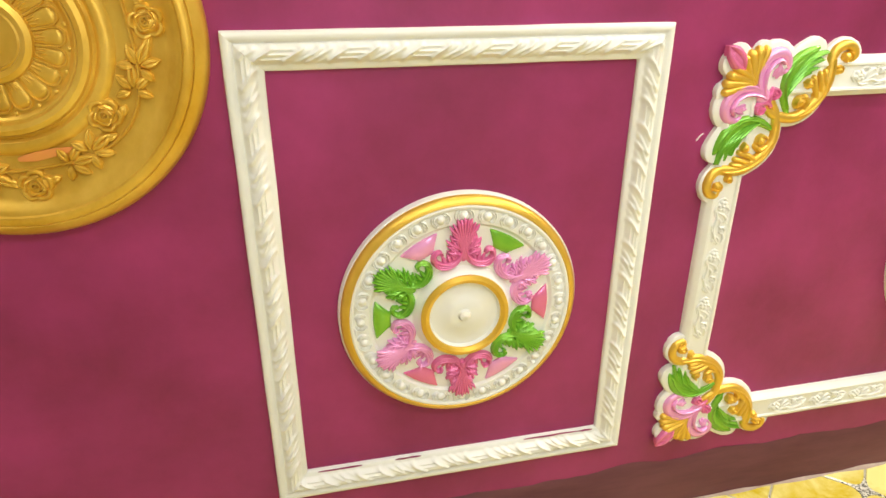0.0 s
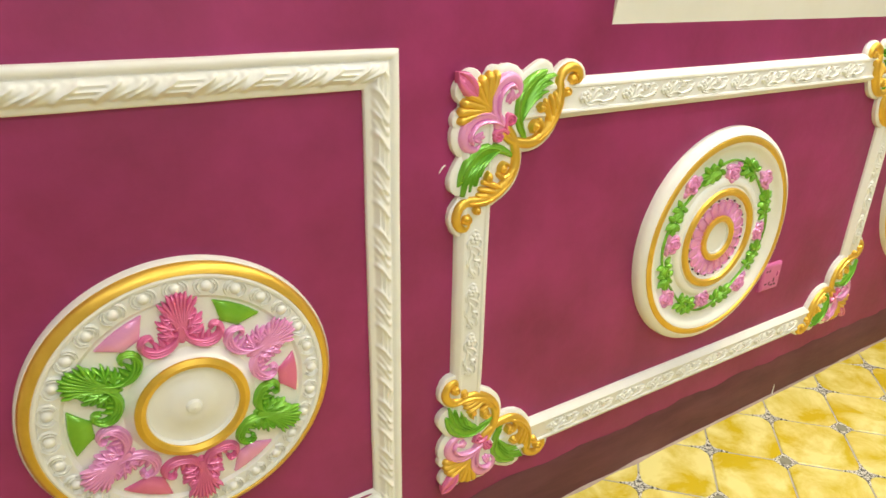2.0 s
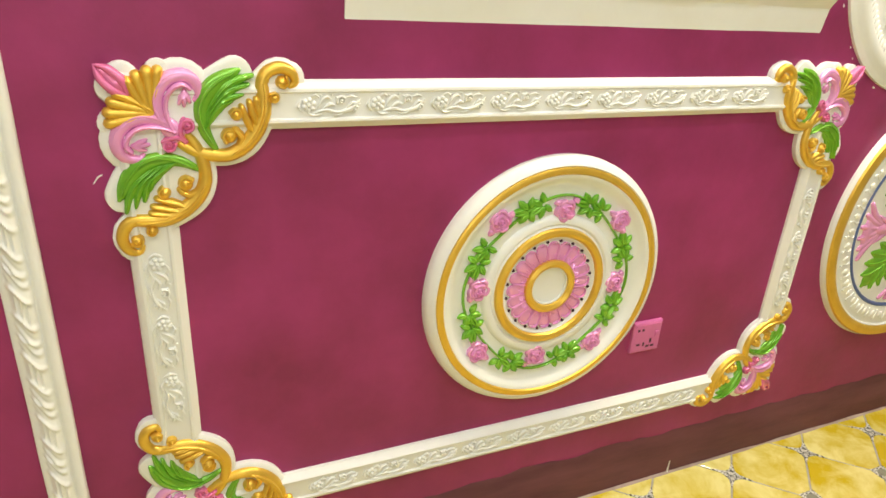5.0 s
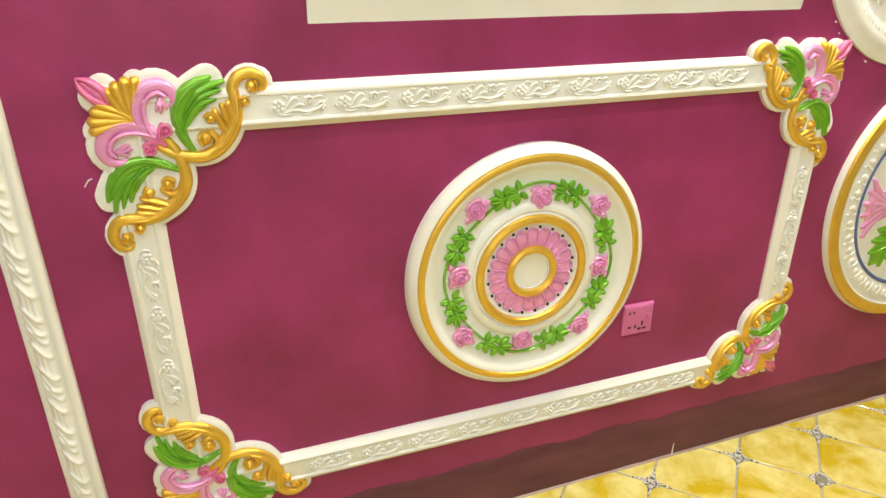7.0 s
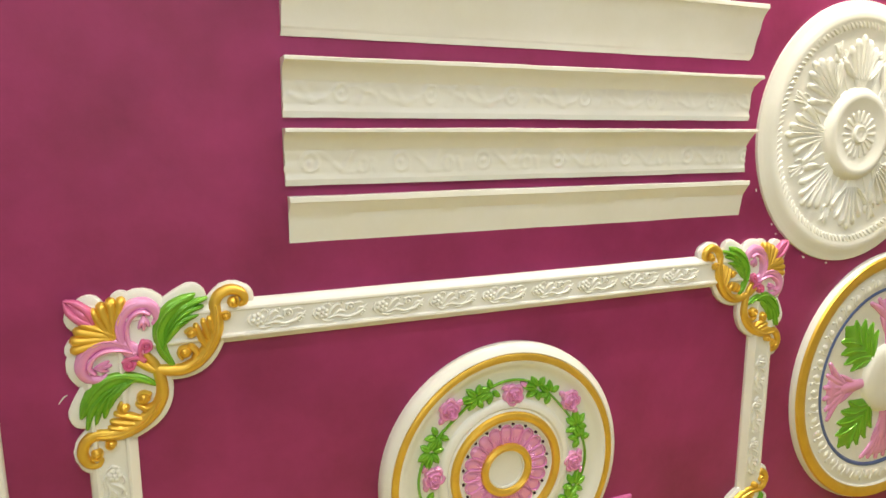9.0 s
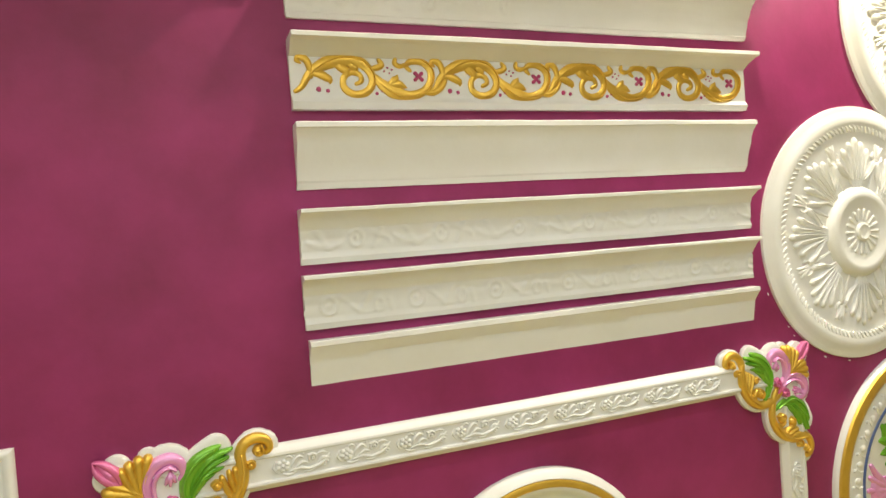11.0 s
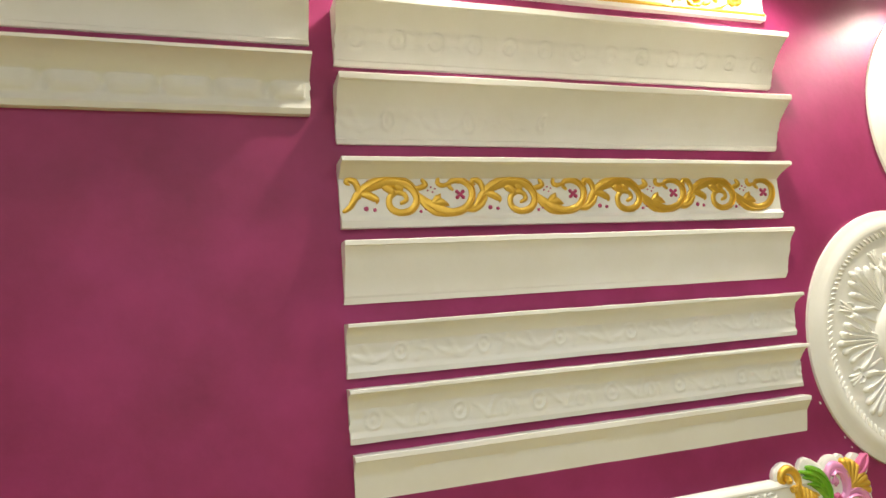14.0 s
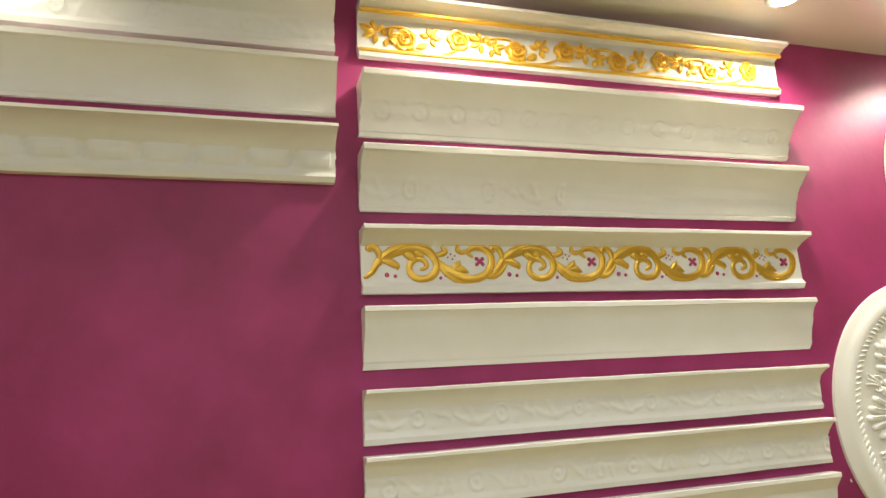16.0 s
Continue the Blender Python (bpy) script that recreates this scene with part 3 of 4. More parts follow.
# panel frame with carved corners
BX0, BX1, BZ0, BZ1 = 5.450, 7.180, 0.298, 1.252
th = thing("moulding_frame", (6.31, 0, 0.298), "long white gypsum panel frame with small flower relief", "frame", "wall frames")
profB = [(0, 0), (0.001, 0.009), (0.005, 0.015), (0.014, 0.0215), (0.019, 0.022), (0.022, 0.0182), (0.062, 0.0175), (0.065, 0.0182), (0.068, 0.0215), (0.072, 0.022), (0.076, 0.019), (0.083, 0.009), (0.086, 0.007), (0.086, 0)]
for side in "tblr":
    b = bar("frame_bar", BX0, BX1, BZ0, BZ1, side, profB, th, PLASTER)
    length = BX1 - BX0 if side in "tb" else BZ1 - BZ0
    n = round((length - 0.58) / 0.128)
    step = (length - 0.58) / n
    s = Shape()
    for k in range(n):
        at, turn, flip = along(side, BX0, BX1, BZ0, BZ1, 0.0425, 0.29 + (k + 0.5) * step)
        s.at, s.c, s.s, s.sz = at, math.cos(turn), math.sin(turn), flip
        b0 = 0.0172
        for q in range(6):
            a = q * math.pi / 3 + 0.3
            s.blob(-0.034 + 0.0088 * math.cos(a), 0.0088 * math.sin(a), 0.0058, 0.0058, 0.0065, b0, 8, 3)
        s.blob(-0.034, 0, 0.0045, 0.0045, 0.0095, b0, 8, 3)
        s.stroke([(-0.048, 0.010), (-0.053, -0.002), (-0.045, -0.013)], [0.001, 0.0028, 0.001], 0.006, b0, 3, 4)
        s.stroke([(-0.022, -0.014), (-0.002, -0.009), (0.018, -0.014), (0.042, -0.008), (0.06, 0.008)], [0.001, 0.0036, 0.0026, 0.0044, 0.001], 0.007, b0, 3, 5)
        s.stroke([(-0.018, -0.006), (-0.012, 0.006), (-0.002, 0.014), (0.006, 0.010)], [0.0012, 0.0034, 0.003, 0.0014], 0.0065, b0, 3, 5)
        s.stroke([(-0.008, -0.008), (0.004, 0.001), (0.016, -0.003)], [0.0014, 0.0038, 0.001], 0.0065, b0, 3, 5)
        s.curl(0.026, 0.007, 0.0095, 0.0028, 0.007, b0, 3.6, 1.2, -1)
        s.blob(0.017, 0.013, 0.0034, 0.003, 0.006, b0, 8, 2)
        s.stroke([(0.036, -0.008), (0.046, 0.003), (0.06, 0.0)], [0.0014, 0.0036, 0.001], 0.006, b0, 3, 5)
        s.stroke([(0.034, 0.012), (0.044, 0.015), (0.054, 0.012)], [0.001, 0.0028, 0.001], 0.006, b0, 3, 4)
        s.curl(0.049, -0.009, 0.007, 0.0024, 0.0065, b0, 0.5, 1.2, 1)
        s.stroke([(-0.03, 0.014), (-0.022, 0.018), (-0.014, 0.012)], [0.001, 0.0026, 0.001], 0.006, b0, 3, 4)
        s.stroke([(-0.036, -0.014), (-0.026, -0.0185), (-0.01, -0.0165)], [0.001, 0.0026, 0.001], 0.006, b0, 3, 4)
        s.stroke([(0.008, -0.019), (0.022, -0.018), (0.032, -0.012)], [0.001, 0.0026, 0.001], 0.006, b0, 3, 4)
        s.blob(0.008, 0.0175, 0.0024, 0.0024, 0.005, b0, 6, 2)
        s.blob(-0.012, 0.016, 0.0022, 0.0022, 0.005, b0, 6, 2)
    part("flower_relief", s, PLASTER, b)


def corner(x, z, sx, sz, fx=1.0, fz=1.0):
    """Carved corner piece: two mirrored arms of gold scroll, green leaf and pink curl round a gold shell."""
    th = thing("corner_ornament", (x, 0, z), "carved gypsum corner painted gold, green and pink on white", "ornament", "corner ornaments")
    B = 0.0175

    def sh(arm):
        s = Shape((x, z), 0, sx * fx, -sz * fz, 0.0098)
        if arm:
            s.put0 = s.put
            s.put = lambda u, v, h: s.put0(v, u, h)
        return s
    lift = 0.0
    for arm in (0, 1):
        for pts, ws in (
            ([(9.6, 1.6), (8, 8), (11, 13)], [1.8, 3.6, 3.2]),
            ([(4.0, 2.6), (5, 6), (7, 9)], [2.4, 3.2, 3.4]),
            ([(9.0, 8.0), (9.8, 4.6), (12.4, 2.6), (14.6, 3.8), (14.0, 8.0)], [2.6, 2.8, 2.9, 2.9, 2.6]),
            ([(17.2, 13.8), (16.6, 9.0), (18.2, 5.0), (21.9, 2.0)], [2.2, 2.8, 3.2, 2.7]),
            ([(12.0, 13.6), (16.5, 14.9), (20.2, 14.9), (23.2, 13.2), (25.2, 9.6), (26.6, 5.4), (29.2, 2.6), (31.2, 2.6)], [2.0, 2.2, 2.4, 2.6, 2.8, 2.9, 3.0, 2.5]),
            ([(15.0, 12.0), (19.5, 11.2), (22.0, 8.2), (23.4, 5.6)], [2.4, 3.0, 3.0, 2.6])):
            lift += 0.00025
            back = sh(arm)
            back.stroke(pts, [w + 0.35 for w in ws], B - 0.004 + lift, 0.0, 4, 6, True)
            part("backing_lobe", back, PLASTER, th, "white gypsum backing")
    top = B - 0.003
    p = sh(0)
    p.stroke([(0.5, 0.5), (1.6, 1.8), (3.2, 3.4), (4.8, 5.2)], [0.25, 1.6, 2.1, 1.2], 0.019, top - 0.006, 4, 8)
    for e in (0.7, -0.7):
        p.stroke([(0.2, 0.3), (1.6 + e, 1.7 - e), (3.4 + e, 3.6 - e), (4.7, 5.1)], [0.1, 0.7, 0.8, 0.3], 0.01, top + 0.005, 4, 6)
    part("bud", p, ROSE, th)
    for arm in (0, 1):
        for u, v, w in ((9.6, 1.3, 0.95), (7.9, 1.4, 1.0), (6.2, 2.1, 1.0), (4.8, 2.9, 0.85)):
            p = sh(arm)
            p.stroke([(7.9, 8.6), ((u + 7.9) / 2 + 0.1, v + 3.4), (u, v)], [0.5, w * 0.9, w], 0.014, top, 4, 6)
            part("shell_lobe", p, GOLD, th)
        p = sh(arm)
        p.stroke([(7.8, 8.8), (7.4, 5.8), (7.2, 3.4)], [0.8, 2.2, 3.2], 0.008, top, 4, 8, True, 0.3)
        part("shell_web", p, GOLD, th)
    for arm in (0, 1):
        p = sh(arm)
        p.stroke([(11.4, 12.4), (9.7, 10.2), (8.9, 7.2), (9.3, 4.6), (11.0, 2.6), (13.4, 2.0), (15.2, 3.1), (15.7, 5.2), (15.0, 6.0)], [1.0, 1.15, 1.15, 1.2, 1.25, 1.2, 1.05, 0.8, 0.5], 0.0125, top, 4, 8)
        p.stroke([(11.2, 11.4), (10.3, 8.6), (10.4, 6.0), (11.5, 4.2), (13.2, 3.4), (14.4, 4.2)], [0.45, 0.5, 0.5, 0.5, 0.55, 0.4], 0.017, top, 4, 6)
        p.stroke([(10.4, 11.2), (9.0, 8.8), (8.5, 6.2), (9.4, 3.6), (11.6, 1.9), (13.8, 1.6)], [0.2, 0.34, 0.34, 0.34, 0.3, 0.2], 0.0095, top + 0.004, 4, 5)
        for u, v in ((12.4, 6.6), (13.2, 7.0), (14.2, 6.4)):
            p.stroke([(13.4, 4.4), ((u + 13.4) / 2, v - 1.0), (u, v)], [0.4, 0.6, 0.32], 0.013, top, 3, 5)
        part("pink_curl", p, PINK, th)
        p = sh(arm)
        p.blob(13.4, 10.1, 1.25, 1.25, 0.012, top, 14, 4)
        p.curl(13.4, 10.1, 1.15, 0.42, 0.0165, top, 1.7, 1.4, -1)
        p.stroke([(13.2, 12.9), (12.4, 12.2), (12.2, 10.8), (12.9, 9.2)], [0.4, 0.55, 0.6, 0.5], 0.014, top, 3, 5)
        part("red_spiral", p, ROSE, th)
        p = sh(arm)
        p.stroke([(17.9, 14.6), (16.4, 11.8), (15.9, 8.6), (16.6, 5.8), (18.4, 3.6), (20.6, 2.2), (22.6, 1.2)], [0.5, 1.0, 1.35, 1.6, 1.6, 1.25, 0.4], 0.0115, top, 4, 8)
        p.stroke([(17.4, 13.6), (16.0, 10.6), (15.6, 7.6), (16.8, 5.0), (19.0, 3.0), (21.6, 1.7)], [0.2, 0.3, 0.36, 0.36, 0.3, 0.2], 0.0085, top + 0.0065, 4, 5)
        for u, v, u0, v0 in ((24.8, 2.1, 17.6, 6.2), (24.0, 3.6, 17.4, 7.4), (23.0, 5.2, 17.2, 8.4), (21.2, 6.2, 17.0, 9.4)):
            p.stroke([(u0 - 0.8, v0 + 1.6), (u0 + (u - u0) * 0.4, v0 + (v - v0) * 0.62), (u, v)], [0.5, 1.05, 0.42], 0.0125, top, 4, 6)
            p.stroke([(u0 - 0.6, v0 + 1.4), (u0 + (u - u0) * 0.4, v0 + (v - v0) * 0.62), (u, v)], [0.15, 0.3, 0.15], 0.007, top + 0.0085, 4, 4)
        part("green_leaf", p, GREEN, th)
        p = sh(arm)
        p.stroke([(11.8, 13.2), (14.0, 14.6), (17.0, 15.5), (20.0, 15.6), (22.8, 14.2), (25.0, 11.6), (26.4, 8.4), (26.6, 5.6), (26.4, 3.4), (27.4, 1.6), (29.6, 0.8), (31.6, 1.6), (32.2, 3.2), (31.2, 4.0)], [0.7, 1.0, 1.15, 1.25, 1.35, 1.5, 1.5, 1.3, 1.15, 1.1, 1.1, 1.0, 0.8, 0.5], 0.014, top, 4, 8)
        p.stroke([(20.8, 15.3), (23.2, 13.9), (25.2, 11.6), (26.5, 8.6), (26.8, 5.8), (26.6, 3.6)], [0.2, 0.36, 0.4, 0.4, 0.36, 0.2], 0.0075, top + 0.0105, 4, 5)
        for u, v, u0, v0 in ((22.6, 7.2, 24.6, 12.2), (24.0, 6.4, 25.4, 11.2), (25.2, 6.0, 26.0, 9.8)):
            p.stroke([(u0, v0), ((u + u0) / 2 - 0.1, (v + v0) / 2), (u, v)], [0.55, 0.8, 0.6], 0.0155, top, 4, 6)
        p.stroke([(21.6, 14.2), (22.4, 12.6), (21.4, 11.2)], [0.5, 0.75, 0.7], 0.013, top, 3, 5)
        part("gold_scroll", p, GOLD, th)
        for u, v, r in ((20.3, 12.2, 1.4), (21.7, 8.6, 1.15), (28.4, 5.9, 1.05), (29.9, 3.3, 1.2)):
            p = sh(arm)
            p.blob(u, v, r, r, 0.016, top, 12, 4)
            p.curl(u, v, r * 0.95, r * 0.32, 0.016, top + 0.001, 0.6 + u, 1.1, 1)
            part("gold_volute", p, GOLD, th)
    return th


corner(5.436, 1.282, 1, 1, 0.985, 1.02)
corner(7.201, 1.282, -1, 1, 0.935, 1.0)
corner(5.421, 0.270, 1, -1, 1.01, 1.0)
corner(7.201, 0.287, -1, -1, 0.945, 0.97)


# ---------------- cornice samples ----------------
def carving(kind, s, w):
    """Height from 0 to 1 of worn, paint-filled carving at s along a cornice and w from -1 to 1 across its band."""
    fade = min(1.0, (1 - abs(w)) / 0.2)
    worn = 0.72 + 0.4 * noise.noise((s * 60, w * 3, 4.0))
    if kind == "blocks":
        q = s % 0.104 - 0.052
        return fade * (1 - abs(w)) ** 0.5 * (min(1.0, max(0.0, (0.043 - abs(q)) / 0.018)) - 1.5 * bump(abs(q) - 0.052, 0.009))
    if kind == "scroll":
        q = s % 0.19 - 0.095
        r, r2 = math.hypot((q + 0.045) / 0.021, w * 1.05), math.hypot((q - 0.062) / 0.017, w + 0.25)
        h = bump(r - 0.74, 0.15) + bump(r, 0.2) + 0.8 * bump(r2 - 0.55, 0.2)
        h += bump(w + 0.85 * math.sin(q * 42), 0.22) * bump(q - 0.012, 0.04)
        h += 0.8 * bump(q - 0.03 - 0.012 * w, 0.006) + 0.7 * bump(q - 0.085 + 0.01 * w, 0.006) * (w < 0.3)
    elif kind == "wave":
        q = s % 0.19 - 0.095
        r = math.hypot((q - 0.02) / 0.02, w - 0.1)
        h = bump(r - 0.7, 0.16) + bump(r, 0.2) + 0.8 * bump(w - 0.6 * math.sin(q * 37), 0.24) * (1 - bump(q - 0.02, 0.022))
        h += 0.7 * bump(q + 0.05 + 0.014 * w, 0.007) + 0.6 * bump(q - 0.066 - 0.012 * w, 0.006)
    else:
        q = s % 0.092 - 0.046
        r = math.hypot(q / 0.024, w + 0.1)
        h = bump(r - 0.74, 0.18) + 0.9 * bump(r, 0.28) + 0.4 * bump(abs(q) - 0.043, 0.006) * (w > -0.4) + 0.4 * bump(w - 0.75 + 8 * abs(q), 0.2)
    return fade * worn * min(1.0, h)


def cornice(x0, x1, z0, z1, d, kind, label, mat=PLASTER, relief=None):
    """A length of crown moulding on the wall: foot at z0, projecting lip at z1 and depth d."""
    th = thing("cornice_sample", ((x0 + x1) / 2, 0, z0), label, "cornice", "cornice samples")
    H = z1 - z0
    if kind == "small":
        prof = [(0, 0), (0, 0.012), (0.03, 0.015), (0.45, 0.3), (0.6, 0.36), (0.86, 0.9), (0.88, 1.0), (0.99, 1.0), (1, 0.97)]
    elif kind == "cove":
        prof = [(0, 0), (0, 0.1), (0.07, 0.16), (0.09, 0.14), (0.2, 0.2), (0.4, 0.3), (0.6, 0.48), (0.78, 0.72), (0.87, 0.9), (0.89, 0.98), (0.98, 1.0), (1, 0.96)]
    elif kind == "ogee":
        prof = [(0, 0), (0, 0.08), (0.09, 0.16), (0.12, 0.22), (0.22, 0.27), (0.4, 0.4), (0.55, 0.56), (0.68, 0.62), (0.8, 0.74), (0.9, 0.92), (0.91, 1.0), (0.985, 1.0), (1, 0.96)]
    elif kind == "panel":
        prof = [(0, 0), (0, 0.24), (0.1, 0.3), (0.14, 0.24), (0.17, 0.2), (0.2, 0.19), (0.75, 0.2), (0.775, 0.28), (0.84, 0.48), (0.905, 0.78), (0.92, 0.93), (0.93, 1.0), (0.99, 1.0), (1, 0.97)]
    else:
        prof = [(0, 0), (0, 0.2), (0.1, 0.26), (0.16, 0.22), (0.2, 0.2), (0.62, 0.26), (0.66, 0.32), (0.76, 0.44), (0.88, 0.74), (0.92, 0.93), (0.93, 1.0), (0.99, 1.0), (1, 0.97)]
    cuts = {"small": (0.03, 0.86), "cove": (0.07, 0.87), "ogee": (0.09, 0.9), "panel": (0.14, 0.905)}.get(kind, (0.1, 0.92))
    pts = [(v, h * d if i else 0.0) for i, (v, h) in enumerate(prof)]
    if relief:
        # the carved band is divided finely
        lo, hi = relief[1], relief[2]
        fine = [lo + (hi - lo) * k / 16 for k in range(17)]

        def level(v):
            for (va, ha), (vb, hb) in zip(pts[1:], pts[2:]):
                if va <= v <= vb:
                    return ha + (hb - ha) * (v - va) / max(vb - va, 1e-6)
            return pts[-1][1]
        pts = [pts[0]] + sorted([p for p in pts[1:] if not lo - 0.01 < p[0] < hi + 0.01] + [(v, level(v)) for v in fine])
    pts.append((1.0, 0.0))
    steps = 320 if relief else 60
    # foot fillet, face and top lip
    for name, lo, hi in (("foot_fillet", 0.0, cuts[0]), ("face_moulding", cuts[0], cuts[1]), ("top_lip", cuts[1], 1.0)):
        own = [p for p in pts if lo - 0.001 <= p[0] <= hi + 0.001]
        own = ([(lo, 0.0)] if own[0][1] > 0 else []) + own + ([(hi, 0.0)] if own[-1][1] > 0 else [])
        s = Shape()
        rows = []
        for k in range(steps + 1):
            f = k / steps
            row = []
            for v, h in own:
                x = x0 + (x1 - x0) * f
                if k in (0, steps):
                    x += 0.0035 * noise.noise((v * 7, x0 + k, z0 * 5)) + 0.002 * noise.noise((v * 31, x0 + k, z0 * 5))
                z = z0 + v * H + 0.0016 * noise.noise((x * 3, v * 9, 1.7)) + 0.0007 * noise.noise((x * 14, v * 9, z0))
                if h > 0.003:
                    h += 0.0014 * noise.noise((x * 4, v * 7, 8.1)) + 0.0005 * noise.noise((x * 17, v * 11, z0))
                if relief and relief[1] <= v <= relief[2] and 0.008 < x - x0 and x < relief[4]:
                    h += relief[3] * carving(relief[0], x - x0, (v - relief[1]) / (relief[2] - relief[1]) * 2 - 1)
                row.append(s.put(x, z, h))
            rows.append(row)
        s.grid(rows)
        s.f += [tuple(rows[0]), tuple(reversed(rows[-1]))]
        part(name, s, mat, th, angle=40 if relief else 25)
    return th, H


CX0, CX1 = 5.842, 7.03
cornice(CX0 - 0.002, CX1, 1.355, 1.449, 0.03, "small", "short narrow plain white cornice sample on the wall")
cornice(CX0 - 0.006, CX1, 1.470, 1.582, 0.045, "step", "white cornice sample with faint scroll relief on the wall", relief=("scroll", 0.17, 0.62, 0.0038, CX1))
cornice(CX0 - 0.004, CX1, 1.603, 1.715, 0.052, "step", "white cornice sample with faint leaf wave relief", relief=("wave", 0.2, 0.62, 0.0045, CX1))
cornice(CX0, CX1, 1.756, 1.887, 0.052, "ogee", "plain white cornice sample with a curved profile")
th, H = cornice(CX0, CX1 + 0.004, 1.917, 2.060, 0.07, "panel", "white cornice sample painted with gold scrolls and red flowers")
n = 4
step = (CX1 - CX0 - 0.034) / n
for k in range(n):
    at = (CX0 + 0.009 + k * step, 1.947)
    b = 0.0135
    K = 0.00094

    def sc(points, widths, h=0.0065, up=0.0):
        """A stroke of the painted scroll; points in steps of 0.72 mm from the pattern's start."""
        s.stroke([((u - 65) * 0.75, (194 - v) * 0.69) for u, v in points], [w * (1.22 if w > 3.2 else 0.7) for w in widths], h, b + up, 4, 6)
    s = Shape(at, size=K)
    # the main leaf winds over into a volute
    sc([(64, 184), (84, 168), (108, 128), (150, 98), (200, 82), (256, 88), (286, 116), (294, 150), (276, 182), (238, 192), (208, 174), (206, 142), (228, 122), (254, 128), (260, 148), (244, 158)], [4, 6, 8, 12, 14, 11, 9, 8, 8, 7.5, 7, 6.5, 6, 5.5, 5, 4])
    sc([(90, 160), (118, 122), (156, 94), (204, 75), (262, 82), (292, 114), (300, 150), (282, 186), (240, 198)], [1, 2, 2.5, 3, 2.8, 2.5, 2.2, 2, 1], 0.0035, 0.005)
    sc([(112, 138), (108, 104), (98, 84), (80, 78), (74, 88), (84, 96)], [4, 6.5, 7, 6, 5, 3])
    sc([(116, 126), (142, 132), (164, 146), (166, 158)], [5, 8, 7, 3])
    sc([(196, 104), (214, 118), (214, 132), (202, 136)], [8, 8, 5, 2])
    sc([(230, 100), (244, 110), (242, 122)], [7, 6, 3])
    sc([(284, 108), (306, 106), (324, 96), (316, 80)], [4, 6, 6.5, 4])
    part("gold_scroll", s, GOLD, th)
    s = Shape(at, size=K)
    sc([(298, 128), (322, 158), (360, 184), (406, 194), (452, 180), (478, 146), (478, 106), (450, 82), (416, 82), (402, 98), (414, 112)], [4, 11, 14, 9.5, 8.5, 8, 8, 7.5, 6.5, 5, 3.5])
    sc([(326, 168), (364, 194), (408, 201), (458, 186), (485, 146), (484, 104), (452, 76)], [1, 2.5, 2.5, 2.2, 2.2, 2, 1], 0.0035, 0.005)
    sc([(340, 162), (372, 158), (398, 168)], [6, 10, 3])
    sc([(346, 160), (364, 142), (372, 128)], [6, 8, 2.5])
    sc([(404, 92), (380, 98), (366, 90), (368, 76)], [4, 5, 5, 4])
    if k < n - 1:
        sc([(456, 182), (484, 184), (512, 166), (528, 142)], [4, 6, 6, 4])
    part("gold_tendril", s, GOLD, th)
    s = Shape(at, size=K)
    for q in range(4):
        a = math.pi / 4 + q * math.pi / 2
        s.stroke([(281, 44), (281 + 11 * math.cos(a), 44 + 10 * math.sin(a))], [3, 5], 0.005, b, 2, 5)
    part("red_flower", s, CRIMSON, th)
    for u, v, r in ((58, 74, 6), (50, 12, 7), (70, 9, 5.5), (180, 4, 5), (192, 9, 3), (206, 5, 3.2), (200, 54, 2.8), (212, 50, 2.8), (218, 58, 2.8), (208, 62, 2.8)):
        s = Shape(at, size=K)
        s.blob(u, v, r, r, 0.003, b, 8, 2)
        part("dot", s, CRIMSON, th)
cornice(CX0, CX1 + 0.02, 2.104, 2.238, 0.085, "cove", "white cornice sample with faint flower relief near one end", relief=("wave", 0.14, 0.55, 0.0045, CX0 + 0.5))
cornice(CX0 + 0.006, CX1 + 0.03, 2.281, 2.41, 0.095, "cove", "white cornice sample with a row of faint swag relief", relief=("swag", 0.25, 0.6, 0.005, CX1 + 0.02))
th, H = cornice(CX0 + 0.008, CX1 + 0.04, 2.480, 2.615, 0.075, "panel", "white cornice sample with gold roses and gold edge lines")
for k in range(8):
    s = Shape((CX0 + 0.121 + k * 0.145 - 0.009 * (k % 2), 2.536 - 0.007 * (-1) ** k))
    rose(s, 0, 0, 0.028, 0.015, 0.0145)
    part("gold_rose", s, GOLD, th)
    s = Shape((CX0 + (0.066 if k == 0 else 0.043 + k * 0.145), 2.537))
    if k % 2:
        sprig(s, -0.004, 0.004, 0.9, 0.05, 0.009, 0.0145)
        leaf(s, -0.012, -0.012, 3.6, 0.03, 0.014, 0.008, 0.0145)
    else:
        sprig(s, -0.014, 0.006, 2.7, 0.056, 0.009, 0.0145)
        sprig(s, 0.012, -0.004, 0.2, 0.05, 0.009, 0.0145)
        s.stroke([(-0.02, 0.006), (0.02, 0.022), (0.055, 0.024), (0.085, 0.01)], [0.002, 0.004, 0.004, 0.0015], 0.007, 0.0145, 4, 5)
        s.stroke([(0.07, -0.03), (0.12, -0.038), (0.165, -0.03), (0.2, -0.012)], [0.0015, 0.004, 0.004, 0.0015], 0.007, 0.0145, 4, 5)
    part("gold_leaf_sprig", s, GOLD, th)
for z, h in ((2.494, 0.0185), (2.585, 0.042)):
    s = Shape()
    s.stroke([(CX0 + 0.01, z), ((CX0 + CX1) / 2, z), (CX1 + 0.036, z)], 0.0055, 0.006, h, 8, 6, ends=0.1)
    part("gold_line", s, GOLD, th)

